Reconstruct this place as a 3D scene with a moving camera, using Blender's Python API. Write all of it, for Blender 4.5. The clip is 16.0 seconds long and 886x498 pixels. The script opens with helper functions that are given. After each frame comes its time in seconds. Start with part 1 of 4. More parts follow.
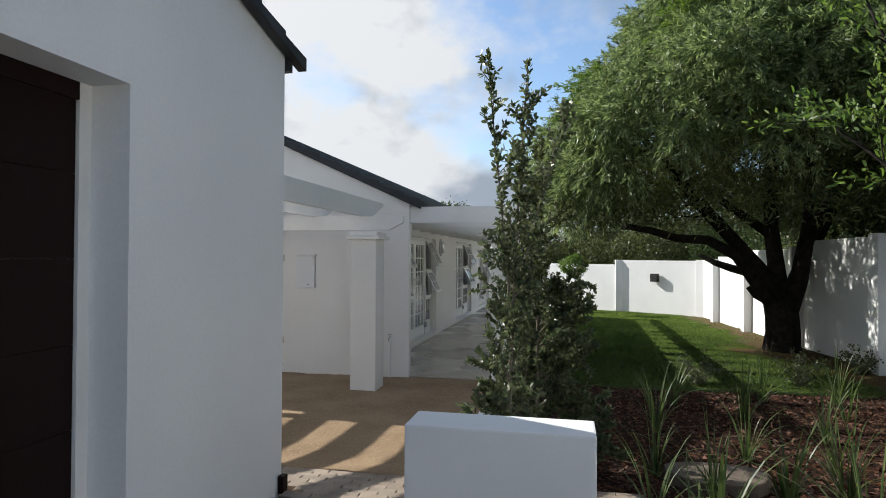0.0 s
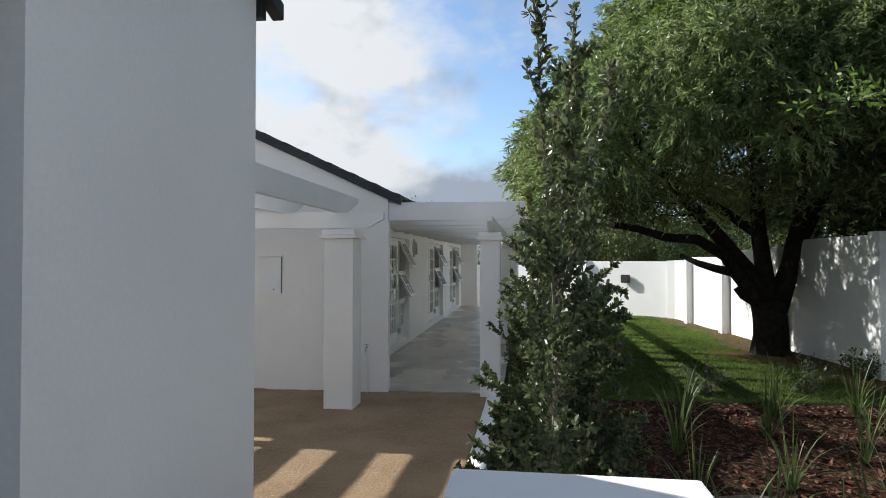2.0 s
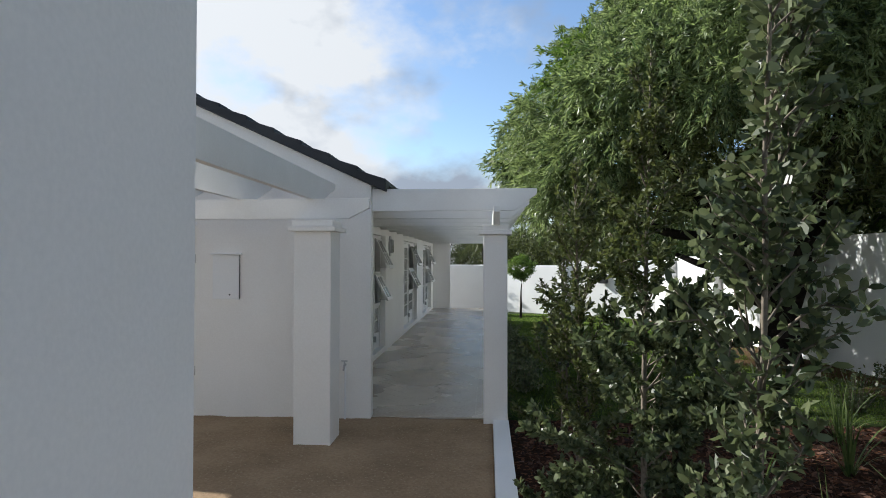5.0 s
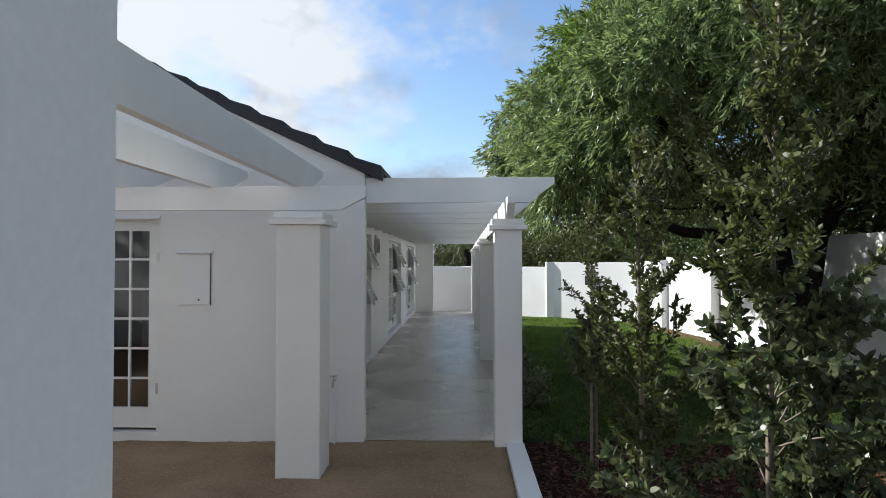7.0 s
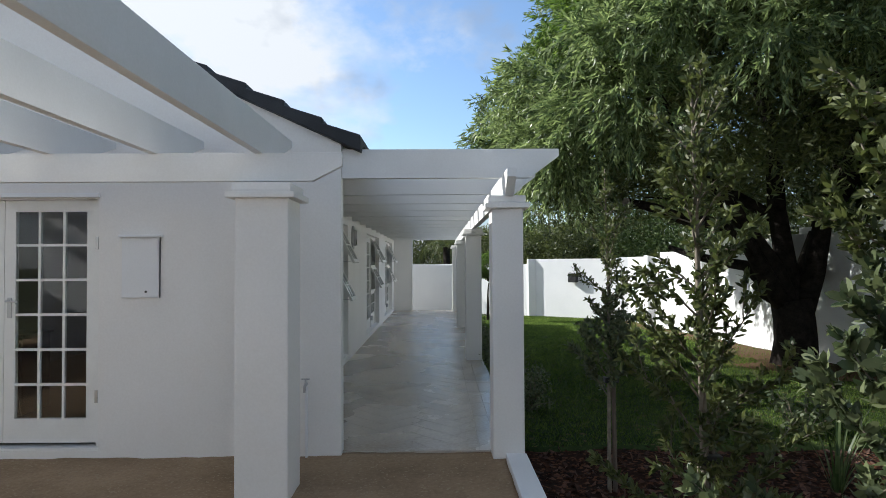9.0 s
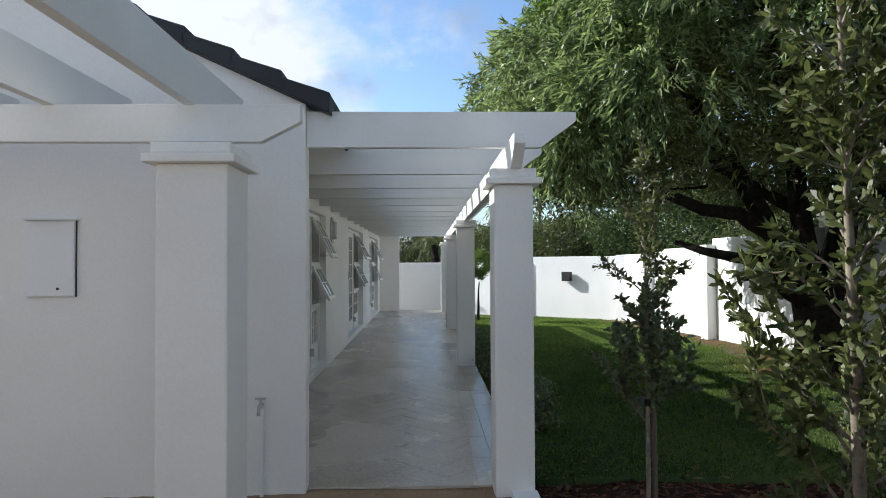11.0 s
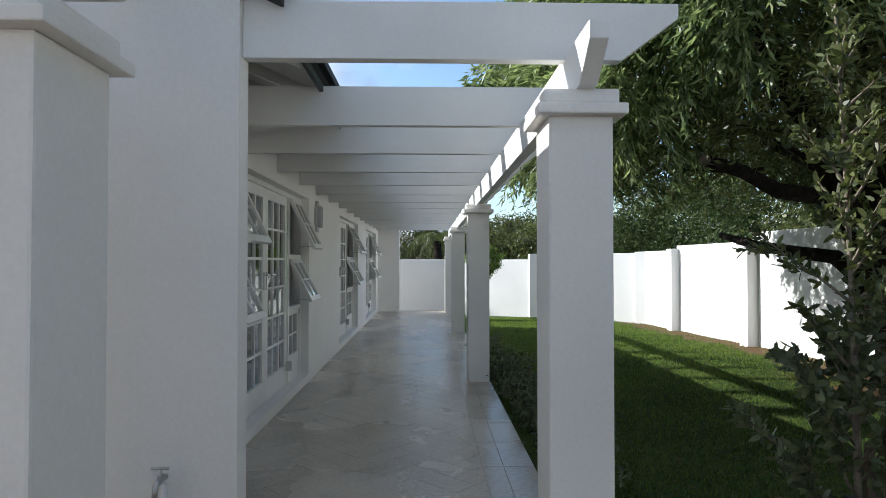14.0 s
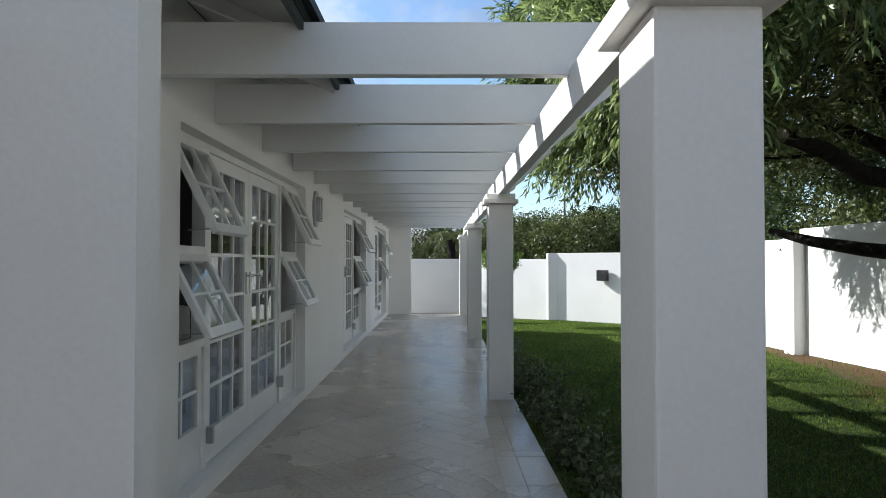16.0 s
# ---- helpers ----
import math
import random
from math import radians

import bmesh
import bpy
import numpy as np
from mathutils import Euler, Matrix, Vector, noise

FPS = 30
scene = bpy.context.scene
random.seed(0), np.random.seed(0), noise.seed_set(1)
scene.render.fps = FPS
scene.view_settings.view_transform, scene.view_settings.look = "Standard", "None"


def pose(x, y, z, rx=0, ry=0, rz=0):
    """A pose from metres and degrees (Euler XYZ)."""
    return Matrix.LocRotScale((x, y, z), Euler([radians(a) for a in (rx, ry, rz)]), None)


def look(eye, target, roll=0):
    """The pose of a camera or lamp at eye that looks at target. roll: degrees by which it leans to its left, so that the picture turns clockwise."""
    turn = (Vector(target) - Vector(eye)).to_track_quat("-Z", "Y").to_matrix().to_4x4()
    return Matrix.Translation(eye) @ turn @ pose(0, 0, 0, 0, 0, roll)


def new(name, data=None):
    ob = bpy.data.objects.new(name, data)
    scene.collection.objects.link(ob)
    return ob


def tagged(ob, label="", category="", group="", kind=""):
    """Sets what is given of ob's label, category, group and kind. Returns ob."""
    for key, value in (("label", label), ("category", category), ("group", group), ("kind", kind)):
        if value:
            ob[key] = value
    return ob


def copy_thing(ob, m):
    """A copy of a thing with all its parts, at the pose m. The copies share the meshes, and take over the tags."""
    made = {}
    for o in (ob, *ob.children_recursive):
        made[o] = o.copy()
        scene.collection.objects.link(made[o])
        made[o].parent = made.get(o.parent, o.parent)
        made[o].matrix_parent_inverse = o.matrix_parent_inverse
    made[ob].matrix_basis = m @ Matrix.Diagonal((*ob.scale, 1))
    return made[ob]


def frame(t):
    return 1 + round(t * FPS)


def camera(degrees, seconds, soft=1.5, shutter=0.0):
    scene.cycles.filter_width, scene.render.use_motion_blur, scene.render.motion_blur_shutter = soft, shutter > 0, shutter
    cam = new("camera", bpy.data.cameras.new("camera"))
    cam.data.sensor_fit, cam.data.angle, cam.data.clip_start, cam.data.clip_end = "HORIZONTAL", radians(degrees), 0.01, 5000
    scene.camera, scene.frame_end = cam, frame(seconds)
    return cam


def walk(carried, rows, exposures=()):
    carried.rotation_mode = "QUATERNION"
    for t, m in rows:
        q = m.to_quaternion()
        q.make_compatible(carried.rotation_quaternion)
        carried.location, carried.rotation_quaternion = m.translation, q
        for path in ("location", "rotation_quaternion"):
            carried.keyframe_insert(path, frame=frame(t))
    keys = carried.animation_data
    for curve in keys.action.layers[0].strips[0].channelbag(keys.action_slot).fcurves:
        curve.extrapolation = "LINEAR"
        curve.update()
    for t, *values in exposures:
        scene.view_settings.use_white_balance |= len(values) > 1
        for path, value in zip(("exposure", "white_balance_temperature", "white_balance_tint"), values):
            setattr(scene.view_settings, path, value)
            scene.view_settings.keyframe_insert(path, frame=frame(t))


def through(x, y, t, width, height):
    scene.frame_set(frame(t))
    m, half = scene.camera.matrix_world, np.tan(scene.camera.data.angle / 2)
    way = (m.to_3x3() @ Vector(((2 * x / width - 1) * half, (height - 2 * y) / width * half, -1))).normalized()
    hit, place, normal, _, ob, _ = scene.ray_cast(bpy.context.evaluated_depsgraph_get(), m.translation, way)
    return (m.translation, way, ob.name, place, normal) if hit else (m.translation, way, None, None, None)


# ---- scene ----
cam = camera(72.2, 16.0, soft=0.9)
PATH = [
    (0, (0.278, 0.359, 1.867), (-0.131, 2.317, 1.893), 0.30),
    (0.5, (0.131, 0.575, 1.875), (-0.238, 2.541, 1.903), 0.12),
    (1, (0.001, 0.779, 1.871), (-0.329, 2.752, 1.900), 0.08),
    (1.5, (-0.117, 0.986, 1.860), (-0.418, 2.963, 1.891), 0.03),
    (2, (-0.224, 1.185, 1.851), (-0.502, 3.165, 1.884), 0.04),
    (2.5, (-0.364, 1.405, 1.868), (-0.611, 3.389, 1.897), -0.13),
    (3, (-0.503, 1.613, 1.840), (-0.722, 3.600, 1.876), 0.05),
    (3.5, (-0.598, 1.870, 1.833), (-0.801, 3.859, 1.868), 0.00),
    (6, (-0.995, 3.007, 1.832), (-1.103, 5.004, 1.866), 0.10),
    (6.5, (-1.097, 3.245, 1.821), (-1.186, 5.243, 1.857), 0.01),
    (7, (-1.191, 3.443, 1.801), (-1.255, 5.442, 1.841), -0.01),
    (7.5, (-1.252, 3.630, 1.755), (-1.292, 5.629, 1.797), -0.09),
    (8, (-1.301, 3.834, 1.706), (-1.318, 5.834, 1.748), -0.11),
    (8.5, (-1.324, 4.036, 1.670), (-1.324, 6.035, 1.714), -0.20),
    (11, (-1.336, 5.292, 1.580), (-1.282, 7.291, 1.623), -0.30),
    (11.5, (-1.356, 5.586, 1.533), (-1.297, 7.585, 1.577), -0.17),
    (12, (-1.372, 5.859, 1.515), (-1.311, 7.858, 1.558), -0.05),
    (12.5, (-1.392, 6.150, 1.515), (-1.326, 8.148, 1.557), -0.16),
    (13, (-1.387, 6.424, 1.507), (-1.322, 8.423, 1.547), -0.11),
    (13.5, (-1.372, 6.684, 1.506), (-1.314, 8.683, 1.545), -0.00),
    (14, (-1.372, 6.944, 1.510), (-1.323, 8.943, 1.549), -0.01),
    (14.5, (-1.372, 7.185, 1.509), (-1.330, 9.184, 1.548), -0.09),
    (15, (-1.363, 7.435, 1.508), (-1.332, 9.434, 1.548), -0.09),
    (15.5, (-1.352, 7.688, 1.505), (-1.336, 9.687, 1.544), -0.01),
    (16, (-1.389, 7.971, 1.488), (-1.382, 9.970, 1.528), 0.00),
]
walk(cam, [(t, look(eye, target, roll)) for t, eye, target, roll in PATH],
     [(0.0, 0.47, 6250, 9), (3.5, 0.50, 6150, 8.5), (8.5, 0.60, 6000, 8.5), (13.0, 0.74, 5980, 8.5), (16.0, 0.72, 6000, 8.5)])

# ---- light ----
SUN_X, SUN_Y = 1.47, -0.70          # how far the sun's rays run in x and y for each metre that they fall
sun = new("sun", bpy.data.lights.new("sun", "SUN"))
sun.data.energy, sun.data.angle, sun.data.color = 5.0, radians(0.5), (1.0, 0.94, 0.85)
sun.matrix_world = look((-29.4, 17, 20), (-29.4 + SUN_X, 17 + SUN_Y, 19))
elevation, azimuth = math.atan2(1, math.hypot(SUN_X, SUN_Y)), math.atan2(-SUN_X, -SUN_Y)


def make_world():
    """Sky with broken cumulus."""
    world = bpy.data.worlds.new("sky")
    world.use_nodes = True
    scene.world = world
    nt = world.node_tree
    nt.nodes.clear()
    add, link = nt.nodes.new, nt.links.new
    out, back, sky = add("ShaderNodeOutputWorld"), add("ShaderNodeBackground"), add("ShaderNodeTexSky")
    sky.sky_type, sky.sun_disc = "NISHITA", False
    sky.sun_elevation, sky.sun_rotation = elevation, azimuth
    sky.air_density, sky.dust_density, sky.ozone_density = 1.0, 0.6, 2.0
    coord = add("ShaderNodeTexCoord")
    split = add("ShaderNodeSeparateXYZ")
    link(coord.outputs["Generated"], split.inputs[0])
    shift = add("ShaderNodeMapping"); shift.inputs["Location"].default_value = CLOUD_AT; shift.inputs["Scale"].default_value = (1, 1, 1.5)
    link(coord.outputs["Generated"], shift.inputs[0])
    cover = add("ShaderNodeTexNoise"); cover.inputs["Scale"].default_value = 3.0; cover.inputs["Detail"].default_value = 10; cover.inputs["Roughness"].default_value = 0.56
    link(shift.outputs[0], cover.inputs["Vector"])
    bank = add("ShaderNodeMapRange"); bank.interpolation_type = "SMOOTHSTEP"      # a cloud bank to the west, broken sky to the east
    bank.inputs[1].default_value, bank.inputs[2].default_value, bank.inputs[3].default_value, bank.inputs[4].default_value = -0.20, 0.16, 0.075, -0.015
    link(split.outputs[0], bank.inputs[0])
    summed = add("ShaderNodeMath"); summed.operation = "ADD"
    link(cover.outputs["Fac"], summed.inputs[0]); link(bank.outputs[0], summed.inputs[1])
    ramp = add("ShaderNodeValToRGB")
    ramp.color_ramp.elements[0].position, ramp.color_ramp.elements[1].position = 0.445, 0.60
    link(summed.outputs[0], ramp.inputs[0])
    body = add("ShaderNodeTexNoise"); body.inputs["Scale"].default_value = 5.0; body.inputs["Detail"].default_value = 6
    link(shift.outputs[0], body.inputs["Vector"])
    tone = add("ShaderNodeValToRGB")
    tone.color_ramp.elements[0].position, tone.color_ramp.elements[0].color = 0.42, (5.9, 6.6, 7.7, 1)
    tone.color_ramp.elements[1].position, tone.color_ramp.elements[1].color = 0.58, (12.7, 12.7, 12.7, 1)
    link(body.outputs["Fac"], tone.inputs[0])
    # clouds glow towards the sun and are duller away from it
    toward = add("ShaderNodeVectorMath"); toward.operation = "DOT_PRODUCT"
    toward.inputs[1].default_value = Vector((-SUN_X, -SUN_Y, 1)).normalized()
    link(coord.outputs["Generated"], toward.inputs[0])
    glow = add("ShaderNodeMapRange"); glow.inputs[1].default_value, glow.inputs[2].default_value = -0.6, 0.9
    glow.inputs[3].default_value, glow.inputs[4].default_value = 0.62, 1.0
    link(toward.outputs["Value"], glow.inputs[0])
    lit = add("ShaderNodeVectorMath"); lit.operation = "SCALE"
    link(tone.outputs[0], lit.inputs[0]); link(glow.outputs[0], lit.inputs["Scale"])
    air = add("ShaderNodeVectorMath"); air.operation = "SCALE"; air.inputs["Scale"].default_value = 2.5   # thin bright haze
    link(sky.outputs[0], air.inputs[0])
    mix = add("ShaderNodeMix"); mix.data_type = "RGBA"
    link(ramp.outputs[0], mix.inputs["Factor"]); link(air.outputs[0], mix.inputs["A"]); link(lit.outputs[0], mix.inputs["B"])
    link(mix.outputs["Result"], back.inputs[0])
    back.inputs[1].default_value = 0.05
    link(back.outputs[0], out.inputs[0])


CLOUD_AT = (1.7, 0.2, 0.3)
make_world()


# ---- materials ----
def surface(name, dark, light, scale=3.0, rough=0.8, bump=0.2, fine=60.0, metal=0.0, depth=0.01, speck=None, vary=0.0, low=0.35, high=0.65, coords="Object", gloss_vary=0.08, detail=6.0):
    """A two-scale procedural surface: broad stains, fine grain, relief; optional specks and a change from piece to piece."""
    m = bpy.data.materials.new(name)
    m.use_nodes = True
    nt = m.node_tree
    add, link = nt.nodes.new, nt.links.new
    bsdf = nt.nodes["Principled BSDF"]
    co = add("ShaderNodeNewGeometry").outputs["Position"] if coords == "World" else add("ShaderNodeTexCoord").outputs[coords]
    broad = add("ShaderNodeTexNoise"); broad.inputs["Scale"].default_value = scale; broad.inputs["Detail"].default_value = detail
    grain = add("ShaderNodeTexNoise"); grain.inputs["Scale"].default_value = fine; grain.inputs["Detail"].default_value = 4
    link(co, broad.inputs["Vector"]); link(co, grain.inputs["Vector"])
    both = add("ShaderNodeMath"); both.operation = "MULTIPLY_ADD"; both.inputs[1].default_value = 0.35
    link(grain.outputs["Fac"], both.inputs[0])
    less = add("ShaderNodeMath"); less.operation = "MULTIPLY"; less.inputs[1].default_value = 0.65
    link(broad.outputs["Fac"], less.inputs[0]); link(less.outputs[0], both.inputs[2])
    ramp = add("ShaderNodeValToRGB")
    ramp.color_ramp.elements[0].position, ramp.color_ramp.elements[0].color = low, (*dark, 1)
    ramp.color_ramp.elements[1].position, ramp.color_ramp.elements[1].color = high, (*light, 1)
    link(both.outputs[0], ramp.inputs[0])
    colour = ramp.outputs[0]
    if speck:
        size, tint, share = speck
        vor = add("ShaderNodeTexVoronoi"); vor.inputs["Scale"].default_value = size
        link(co, vor.inputs["Vector"])
        cut = add("ShaderNodeMath"); cut.operation = "LESS_THAN"; cut.inputs[1].default_value = share
        sep = add("ShaderNodeSeparateColor"); link(vor.outputs["Color"], sep.inputs[0]); link(sep.outputs[0], cut.inputs[0])
        mx = add("ShaderNodeMix"); mx.data_type = "RGBA"; mx.inputs["B"].default_value = (*tint, 1)
        link(cut.outputs[0], mx.inputs["Factor"]); link(colour, mx.inputs["A"])
        colour = mx.outputs["Result"]
    if vary:
        info = add("ShaderNodeObjectInfo"); geo = add("ShaderNodeNewGeometry")
        sm = add("ShaderNodeMath"); sm.operation = "ADD"; link(info.outputs["Random"], sm.inputs[0]); link(geo.outputs["Random Per Island"], sm.inputs[1])
        fr = add("ShaderNodeMath"); fr.operation = "FRACT"; link(sm.outputs[0], fr.inputs[0])
        rng = add("ShaderNodeMapRange"); rng.inputs[3].default_value, rng.inputs[4].default_value = 1 - vary, 1 + vary
        link(fr.outputs[0], rng.inputs[0])
        hsv = add("ShaderNodeHueSaturation"); link(rng.outputs[0], hsv.inputs["Value"]); link(colour, hsv.inputs["Color"])
        colour = hsv.outputs[0]
    link(colour, bsdf.inputs["Base Color"])
    bsdf.inputs["Metallic"].default_value = metal
    if rough > 0.93:
        bsdf.inputs["Specular IOR Level"].default_value = 0.12
    gl = add("ShaderNodeMapRange"); gl.inputs[3].default_value, gl.inputs[4].default_value = max(0.02, rough - gloss_vary), min(1, rough + gloss_vary)
    link(broad.outputs["Fac"], gl.inputs[0]); link(gl.outputs[0], bsdf.inputs["Roughness"])
    if bump:
        bp = add("ShaderNodeBump"); bp.inputs["Strength"].default_value = bump; bp.inputs["Distance"].default_value = depth
        link(both.outputs[0], bp.inputs["Height"]); link(bp.outputs[0], bsdf.inputs["Normal"])
    return m


def leaf_surface(name, dark, light, rough=0.45, through=0.35):
    """Leaves: colour changes from leaf to leaf, light passes through."""
    m = bpy.data.materials.new(name)
    m.use_nodes = True
    nt = m.node_tree
    add, link = nt.nodes.new, nt.links.new
    bsdf, out = nt.nodes["Principled BSDF"], nt.nodes["Material Output"]
    geo, co = add("ShaderNodeNewGeometry"), add("ShaderNodeTexCoord")
    patch = add("ShaderNodeTexNoise"); patch.inputs["Scale"].default_value = 0.9; link(co.outputs["Object"], patch.inputs["Vector"])
    sm = add("ShaderNodeMath"); sm.operation = "MULTIPLY_ADD"; sm.inputs[1].default_value = 0.55
    link(geo.outputs["Random Per Island"], sm.inputs[0])
    half = add("ShaderNodeMath"); half.operation = "MULTIPLY"; half.inputs[1].default_value = 0.5
    link(patch.outputs["Fac"], half.inputs[0]); link(half.outputs[0], sm.inputs[2])
    ramp = add("ShaderNodeValToRGB")
    ramp.color_ramp.elements[0].position, ramp.color_ramp.elements[0].color = 0.2, (*dark, 1)
    ramp.color_ramp.elements[1].position, ramp.color_ramp.elements[1].color = 0.8, (*light, 1)
    link(sm.outputs[0], ramp.inputs[0]); link(ramp.outputs[0], bsdf.inputs["Base Color"])
    bsdf.inputs["Roughness"].default_value = rough
    bsdf.inputs["Specular IOR Level"].default_value = 0.2 if rough > 0.55 else 0.35
    tr, mx = add("ShaderNodeBsdfTranslucent"), add("ShaderNodeMixShader")
    mx.inputs[0].default_value = through
    bright = add("ShaderNodeHueSaturation"); bright.inputs["Value"].default_value = 1.5; bright.inputs["Saturation"].default_value = 1.1
    link(ramp.outputs[0], bright.inputs["Color"]); link(bright.outputs[0], tr.inputs["Color"])
    link(bsdf.outputs[0], mx.inputs[1]); link(tr.outputs[0], mx.inputs[2]); link(mx.outputs[0], out.inputs[0])
    return m


def glass_surface(name):
    m = bpy.data.materials.new(name)
    m.use_nodes = True
    b = m.node_tree.nodes["Principled BSDF"]
    b.inputs["Base Color"].default_value = (0.93, 0.96, 0.95, 1)
    b.inputs["Roughness"].default_value = 0.02
    b.inputs["Transmission Weight"].default_value = 1.0
    b.inputs["IOR"].default_value = 1.45
    return m


PLASTER = surface("white_plaster", (0.76, 0.765, 0.765), (0.83, 0.83, 0.83), 1.3, 0.85, 0.25, 90, depth=0.004)
ROUGH_PLASTER = surface("white_wall_paint", (0.74, 0.745, 0.745), (0.83, 0.83, 0.825), 0.8, 0.9, 0.45, 55, depth=0.006)
# same white paint as the line above, with warm bounced light tinted in
HOUSE_PLASTER = surface("bounce_tinted_wall_paint", (0.765, 0.745, 0.71), (0.84, 0.825, 0.795), 0.8, 0.9, 0.45, 55, depth=0.006)
PAINT = surface("white_wood_paint", (0.735, 0.73, 0.705), (0.805, 0.80, 0.78), 2.5, 0.5, 0.10, 70, depth=0.002)
JOINERY = surface("white_joinery_paint", (0.745, 0.735, 0.70), (0.80, 0.795, 0.765), 5, 0.35, 0.05, 90, depth=0.001)
ROOF = surface("charcoal_roof_tile", (0.010, 0.011, 0.013), (0.030, 0.032, 0.036), 4, 0.6, 0.35, 80, depth=0.004, vary=0.25)
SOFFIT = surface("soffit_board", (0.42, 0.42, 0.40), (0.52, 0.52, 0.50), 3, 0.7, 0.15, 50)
GUTTER = surface("dark_fascia_paint", (0.020, 0.024, 0.024), (0.035, 0.040, 0.040), 4, 0.5, 0.1, 60)
SAND = surface("building_sand", (0.215, 0.148, 0.088), (0.345, 0.245, 0.152), 1.6, 0.97, 0.9, 34, depth=0.03, speck=(70, (0.33, 0.25, 0.16), 0.05))
PAVER = surface("concrete_paver", (0.20, 0.155, 0.118), (0.34, 0.275, 0.21), 5, 0.9, 0.4, 90, depth=0.004, vary=0.18, coords="World")
TILE = surface("patio_tile", (0.385, 0.332, 0.268), (0.63, 0.56, 0.465), 0.75, 0.27, 0.04, 30, depth=0.001, vary=0.02, coords="World", gloss_vary=0.09, low=0.35, high=0.65)
GROUT = surface("pale_grout", (0.42, 0.37, 0.31), (0.56, 0.50, 0.43), 6, 0.9, 0.2, 80)
MULCH = surface("bark_mulch", (0.008, 0.004, 0.0025), (0.032, 0.013, 0.007), 7, 0.95, 0.9, 45, depth=0.03, speck=(38, (0.10, 0.042, 0.020), 0.18))
CHIP = surface("bark_chip", (0.020, 0.010, 0.007), (0.14, 0.062, 0.034), 12, 0.9, 0.3, 80, vary=0.5)
LAWN = surface("lawn_turf", (0.015, 0.030, 0.010), (0.070, 0.096, 0.028), 0.55, 0.95, 0.9, 40, depth=0.03, speck=(26, (0.11, 0.09, 0.04), 0.06))


def bare_soil(m):
    """Worn brown soil along the garden wall and under the tree."""
    nt = m.node_tree
    add, link = nt.nodes.new, nt.links.new
    bsdf = nt.nodes["Principled BSDF"]
    old = bsdf.inputs["Base Color"].links[0].from_socket
    co = add("ShaderNodeTexCoord"); sep = add("ShaderNodeSeparateXYZ"); link(co.outputs["Object"], sep.inputs[0])
    n = add("ShaderNodeTexNoise"); n.inputs["Scale"].default_value = 1.1; n.inputs["Detail"].default_value = 6
    link(co.outputs["Object"], n.inputs["Vector"])
    a = add("ShaderNodeMath"); a.operation = "MULTIPLY_ADD"; a.inputs[1].default_value = 1.6
    link(n.outputs["Fac"], a.inputs[0]); link(sep.outputs[0], a.inputs[2])
    d = add("ShaderNodeVectorMath"); d.operation = "DISTANCE"; d.inputs[1].default_value = (4.72, 14.58, -0.1)
    link(co.outputs["Object"], d.inputs[0])
    b = add("ShaderNodeMapRange"); b.inputs[1].default_value, b.inputs[2].default_value, b.inputs[3].default_value, b.inputs[4].default_value = 1.0, 2.0, 1.2, 0.0
    link(d.outputs["Value"], b.inputs[0])
    s = add("ShaderNodeMath"); s.operation = "ADD"; link(a.outputs[0], s.inputs[0]); link(b.outputs[0], s.inputs[1])
    r = add("ShaderNodeMapRange"); r.inputs[1].default_value, r.inputs[2].default_value, r.inputs[4].default_value = 5.05, 5.8, 0.9
    link(s.outputs[0], r.inputs[0])
    mx = add("ShaderNodeMix"); mx.data_type = "RGBA"; mx.inputs["B"].default_value = (0.10, 0.054, 0.028, 1)
    link(r.outputs[0], mx.inputs["Factor"]); link(old, mx.inputs["A"]); link(mx.outputs["Result"], bsdf.inputs["Base Color"])


bare_soil(LAWN)
BLADE = leaf_surface("grass_blade", (0.022, 0.047, 0.014), (0.138, 0.186, 0.050), 0.9, 0.74)
GROUND = surface("dry_ground", (0.06, 0.07, 0.03), (0.12, 0.12, 0.06), 0.2, 0.95, 0.3, 10)
BARK = surface("dark_bark", (0.010, 0.008, 0.007), (0.038, 0.031, 0.026), 9, 0.95, 0.9, 40, depth=0.03)
PALE_BARK = surface("pale_bark", (0.10, 0.085, 0.065), (0.24, 0.20, 0.15), 14, 0.85, 0.5, 70, depth=0.006)
STAKE = surface("weathered_stake", (0.075, 0.058, 0.042), (0.13, 0.10, 0.075), 9, 0.85, 0.4, 60)
LEAF_BIG = leaf_surface("willow_leaf", (0.036, 0.068, 0.027), (0.265, 0.325, 0.135), 0.38, 0.40)
LEAF_FRESH = leaf_surface("fresh_leaf", (0.050, 0.098, 0.022), (0.165, 0.235, 0.055), 0.42, 0.40)
LEAF_GLOSSY = leaf_surface("glossy_dark_leaf", (0.036, 0.056, 0.027), (0.16, 0.185, 0.088), 0.37, 0.28)
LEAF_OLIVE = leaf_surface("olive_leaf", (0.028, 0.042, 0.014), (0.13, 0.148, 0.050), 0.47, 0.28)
LEAF_FAR = leaf_surface("woodland_leaf", (0.016, 0.034, 0.010), (0.075, 0.105, 0.034), 0.6, 0.25)
LEAF_DARK = leaf_surface("cypress_leaf", (0.010, 0.020, 0.009), (0.028, 0.045, 0.018), 0.7, 0.1)
STRAP = leaf_surface("strap_leaf", (0.028, 0.054, 0.014), (0.12, 0.155, 0.055), 0.4, 0.3)
GLASS = glass_surface("window_glass")
STEEL = surface("brushed_steel", (0.42, 0.42, 0.42), (0.56, 0.56, 0.55), 8, 0.3, 0.05, 120, metal=1.0)
